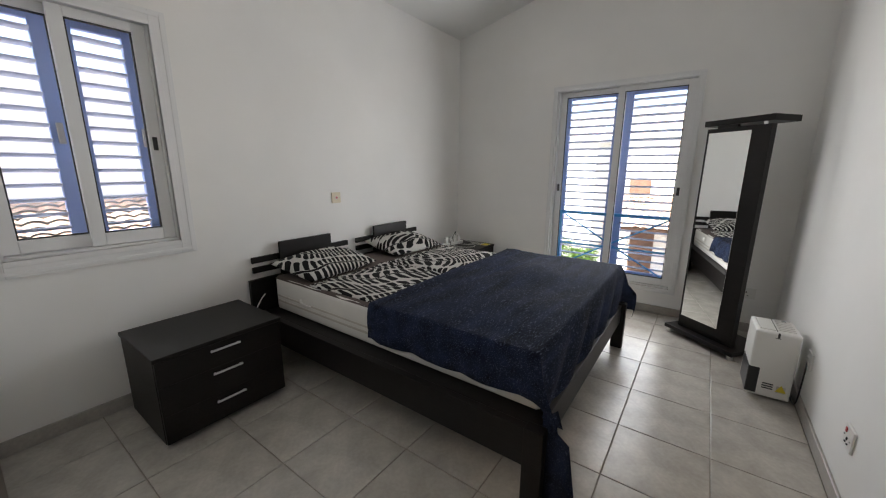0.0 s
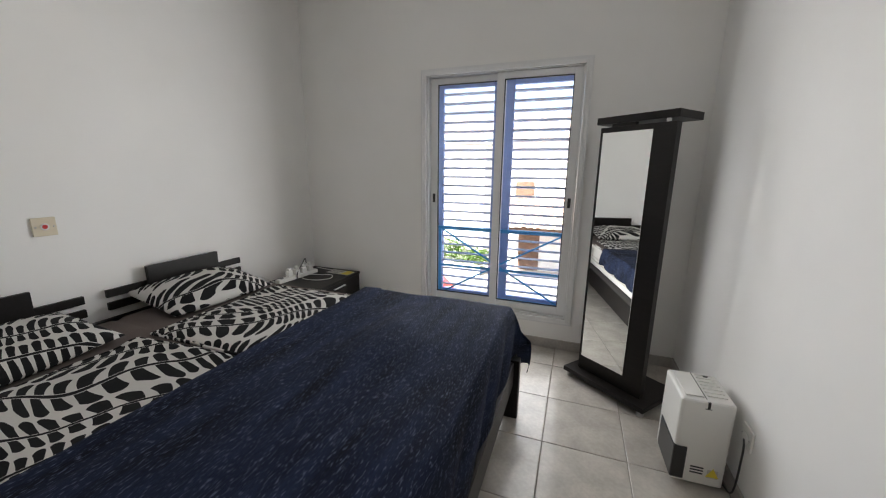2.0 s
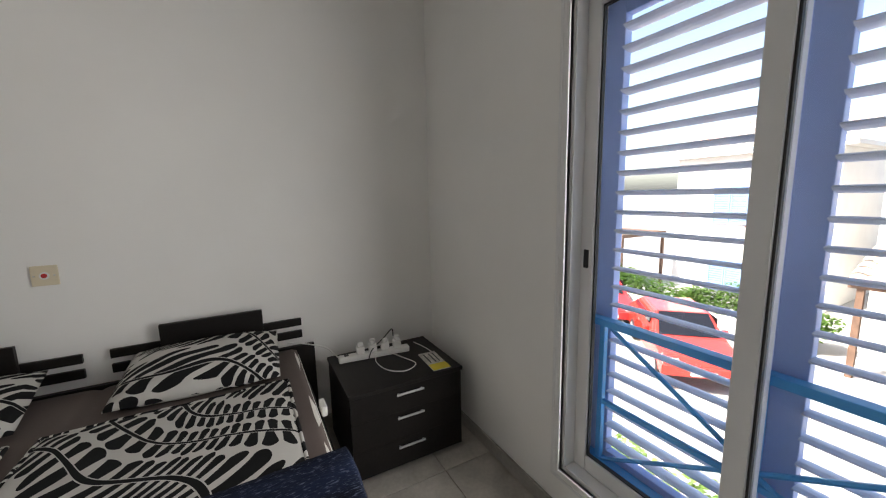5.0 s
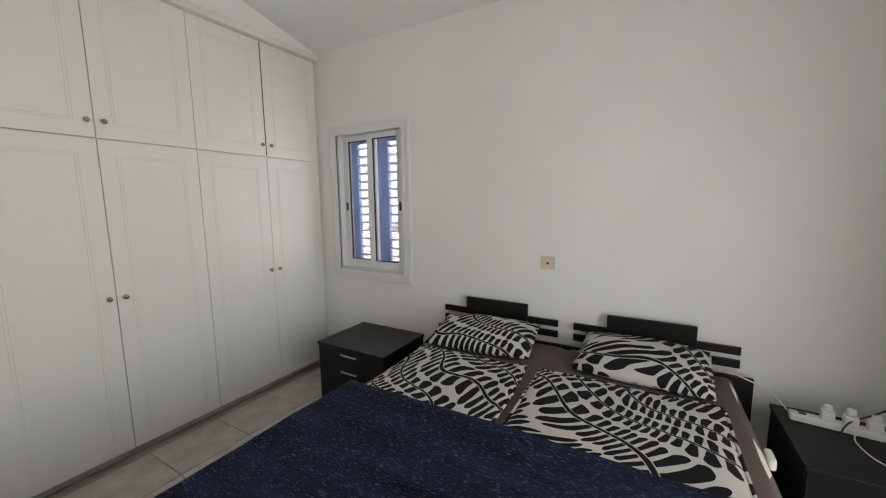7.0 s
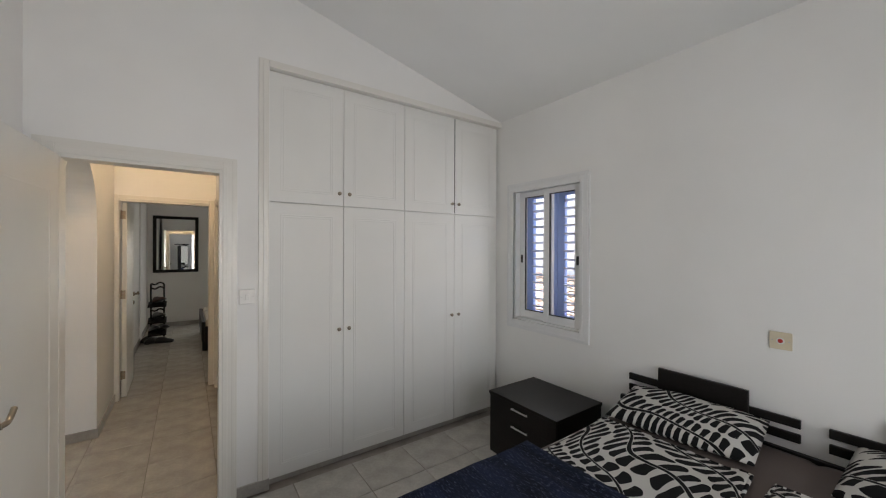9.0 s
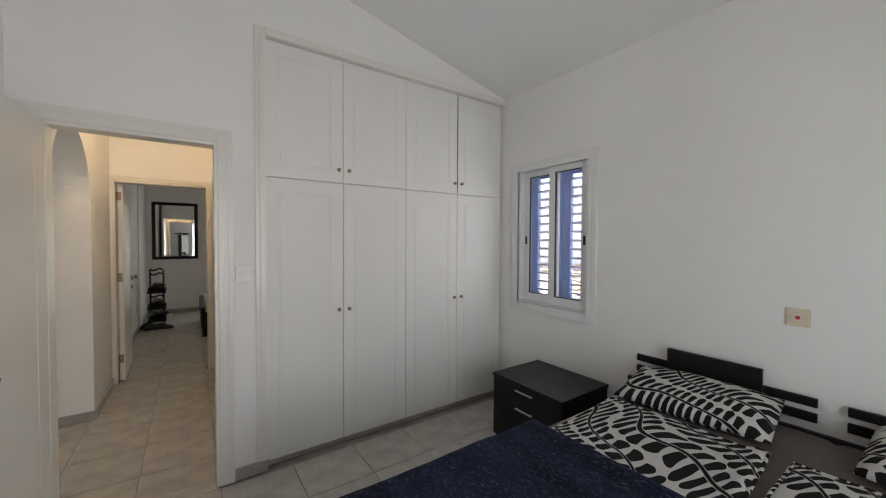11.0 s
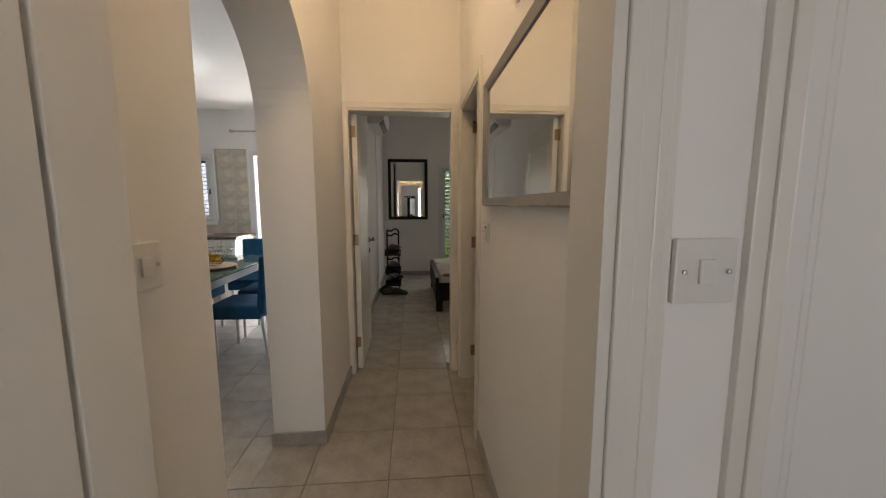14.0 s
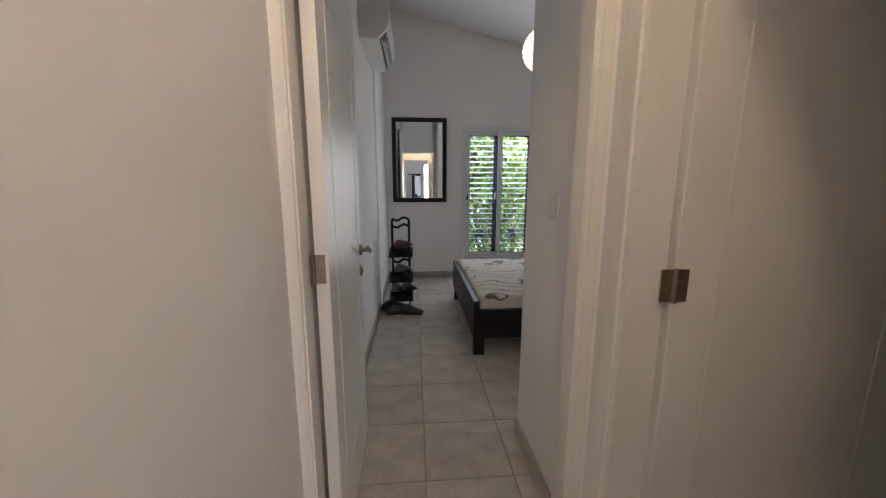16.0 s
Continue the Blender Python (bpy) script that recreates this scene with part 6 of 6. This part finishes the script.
part("lattice", boxes(*[(-1.8 + 0.2 * k, -1.78 + 0.2 * k, -1.52, -1.5, 0.1, 1.5) for k in range(19)]), WOODEN, pergola)


def car(label, m, paint):
    """A small hatchback. Local: x along the car, z up."""
    t = thing("parked_car", label, "car", m)
    side = ((-1.9, 0.35), (-1.92, 0.62), (-1.75, 0.80), (-0.95, 0.93), (-0.35, 1.38), (0.95, 1.42), (1.55, 1.05), (1.85, 0.92), (1.92, 0.6), (1.88, 0.32))
    bm = bmesh.new()
    rings = []
    for y, k in ((-0.80, 0.93), (-0.74, 1.0), (0.74, 1.0), (0.80, 0.93)):
        rings.append([bm.verts.new((x, y * (0.80 if z > 1.2 else 1.0), 0.3 + (z - 0.3) * k)) for x, z in side])
    for a, b in zip(rings, rings[1:]):
        for i in range(len(side)):
            j = (i + 1) % len(side)
            bm.faces.new((a[i], a[j], b[j], b[i]))
    bm.faces.new(rings[0])
    bm.faces.new(list(reversed(rings[-1])))
    bmesh.ops.recalc_face_normals(bm, faces=bm.faces[:])
    bmesh.ops.bevel(bm, geom=bm.edges[:], offset=0.03, segments=2, affect="EDGES")
    body = part("body", bm, paint, t)
    scr = bmesh.new()
    v = [scr.verts.new(c) for c in ((-0.93, -0.64, 0.965), (-0.93, 0.64, 0.965), (-0.40, 0.55, 1.385), (-0.40, -0.55, 1.385))]
    scr.faces.new(v)
    part("windscreen", scr, DARK_GLASS, t)
    for s in (-1, 1):
        part("side_window", boxes((-0.45, 1.1, s * 0.735 - 0.012, s * 0.735 + 0.012, 0.98, 1.28), bevel=0.005), DARK_GLASS, t)
        part("headlight", boxes((-1.90, -1.78, s * 0.58 - 0.12, s * 0.58 + 0.12, 0.62, 0.74), bevel=0.02), PLASTIC, t)
        part("door_mirror", boxes((-0.62, -0.50, s * 0.86 - 0.07, s * 0.86 + 0.07, 0.93, 1.04), bevel=0.02), paint, t)
    part("number_plate", boxes((-1.955, -1.935, -0.25, 0.25, 0.42, 0.53), bevel=0.003), PLASTIC, t)
    for x in (-1.25, 1.2):
        for s in (-1, 1):
            w = part("wheel", turned([(0.0, -0.10), (0.26, -0.10), (0.31, -0.07), (0.31, 0.07), (0.26, 0.10), (0.0, 0.10)], 24, "Y"), BLACK_PLASTIC, t)
            w.matrix_local = Matrix.Translation((x, s * 0.72, 0.311))
            part("rim", turned([(0.0, -0.105), (0.19, -0.105), (0.20, -0.095), (0.20, 0.095), (0.19, 0.105), (0.0, 0.105)], 20, "Y"), SILVER, w)
    return t


car("small red hatchback parked beside the garden wall", pose(-5.65, 12.5, G, 0, 0, 135), CAR_RED)
car("dark red car parked farther along the road", pose(-9.3, 14.0, G, 0, 0, 140), RED_PLASTIC)
terrace = structure("terrace", boxes((0.2, 5.2, KS - 2.4, KS - 0.2, -0.18, -0.02)), ASPHALT, "pale concrete terrace outside the dining area", "terrace")
tr = thing("terrace_railing", "blue metal railing along the terrace edge", "railing", pose(0, KS - 2.3, -0.02))
for z in (0.1, 0.95):
    part("rail", boxes((0.25, 5.1, -0.02, 0.02, z - 0.015, z + 0.015)), RAIL_BLUE, tr)
for k in range(33):
    x = 0.3 + k * 0.148
    part("baluster", boxes((x - 0.008, x + 0.008, -0.008, 0.008, 0.0, 0.935)), RAIL_BLUE, tr)
hd = thing("south_house", "white house with brown shutters across the garden", "house", Matrix.Translation((0, 0, 0)))
part("wall", boxes((-2, 14, -22, -16, G, 3.0)), RENDER_WHITE, hd)
for x in (3.6, 6.5, 9.5):
    part("shutter", boxes((x - 0.5, x + 0.5, -15.999, -15.94, 0.2, 1.7)), WOODEN, hd)


# ---- floor tiles ----
def tile_floor(areas, ox, oy, pitch, skip):
    """Square tiles on a grid with open joints, cut at the walls; one mesh for all the whole ones."""
    shared = {}
    for x0, x1, y0, y1 in areas:
        i0, i1 = math.floor((x0 - ox) / pitch), math.ceil((x1 - ox) / pitch)
        j0, j1 = math.floor((y0 - oy) / pitch), math.ceil((y1 - oy) / pitch)
        for i in range(i0, i1):
            for j in range(j0, j1):
                a, b = max(x0, ox + i * pitch + 0.002), min(x1, ox + (i + 1) * pitch - 0.002)
                c, d = max(y0, oy + j * pitch + 0.002), min(y1, oy + (j + 1) * pitch - 0.002)
                if b - a < 0.02 or d - c < 0.02:
                    continue
                key = (round(b - a, 3), round(d - c, 3))
                if key not in shared:
                    w, h = key[0] / 2, key[1] / 2
                    bm = bmesh.new()
                    e = 0.0025
                    low = [bm.verts.new(p) for p in ((-w, -h, -0.008), (w, -h, -0.008), (w, h, -0.008), (-w, h, -0.008))]
                    mid = [bm.verts.new(p) for p in ((-w, -h, -0.0015), (w, -h, -0.0015), (w, h, -0.0015), (-w, h, -0.0015))]
                    top = [bm.verts.new(p) for p in ((-w + e, -h + e, 0), (w - e, -h + e, 0), (w - e, h - e, 0), (-w + e, h - e, 0))]
                    bm.faces.new(top)
                    for r, s in ((low, mid), (mid, top)):
                        for k in range(4):
                            bm.faces.new((r[k], r[(k + 1) % 4], s[(k + 1) % 4], s[k]))
                    shared[key] = mesh_of("tile", bm, TILE)
                ob = new("tile", shared[key])
                ob.parent = floor
                ob.location = ((a + b) / 2, (c + d) / 2, random.uniform(-0.0004, 0.0004))


tile_floor([(XW, XE, 0.0, YN)], 0.050, 2.334, 0.3945, None)
tile_floor([(-0.345, 0.35, -0.12, 0.0), (HW, HE, HS, -0.12), (HE, KW, ARCH0, ARCH1), (-0.352, 0.378, FN, HS), (FW, FE, FS, -3.055), (-0.44, FE, -3.055, FN), (HW - 1.6, HW, -2.2, -1.5), (KW, KE, KS, KN)], 0.052, -0.397, 0.3935, None)
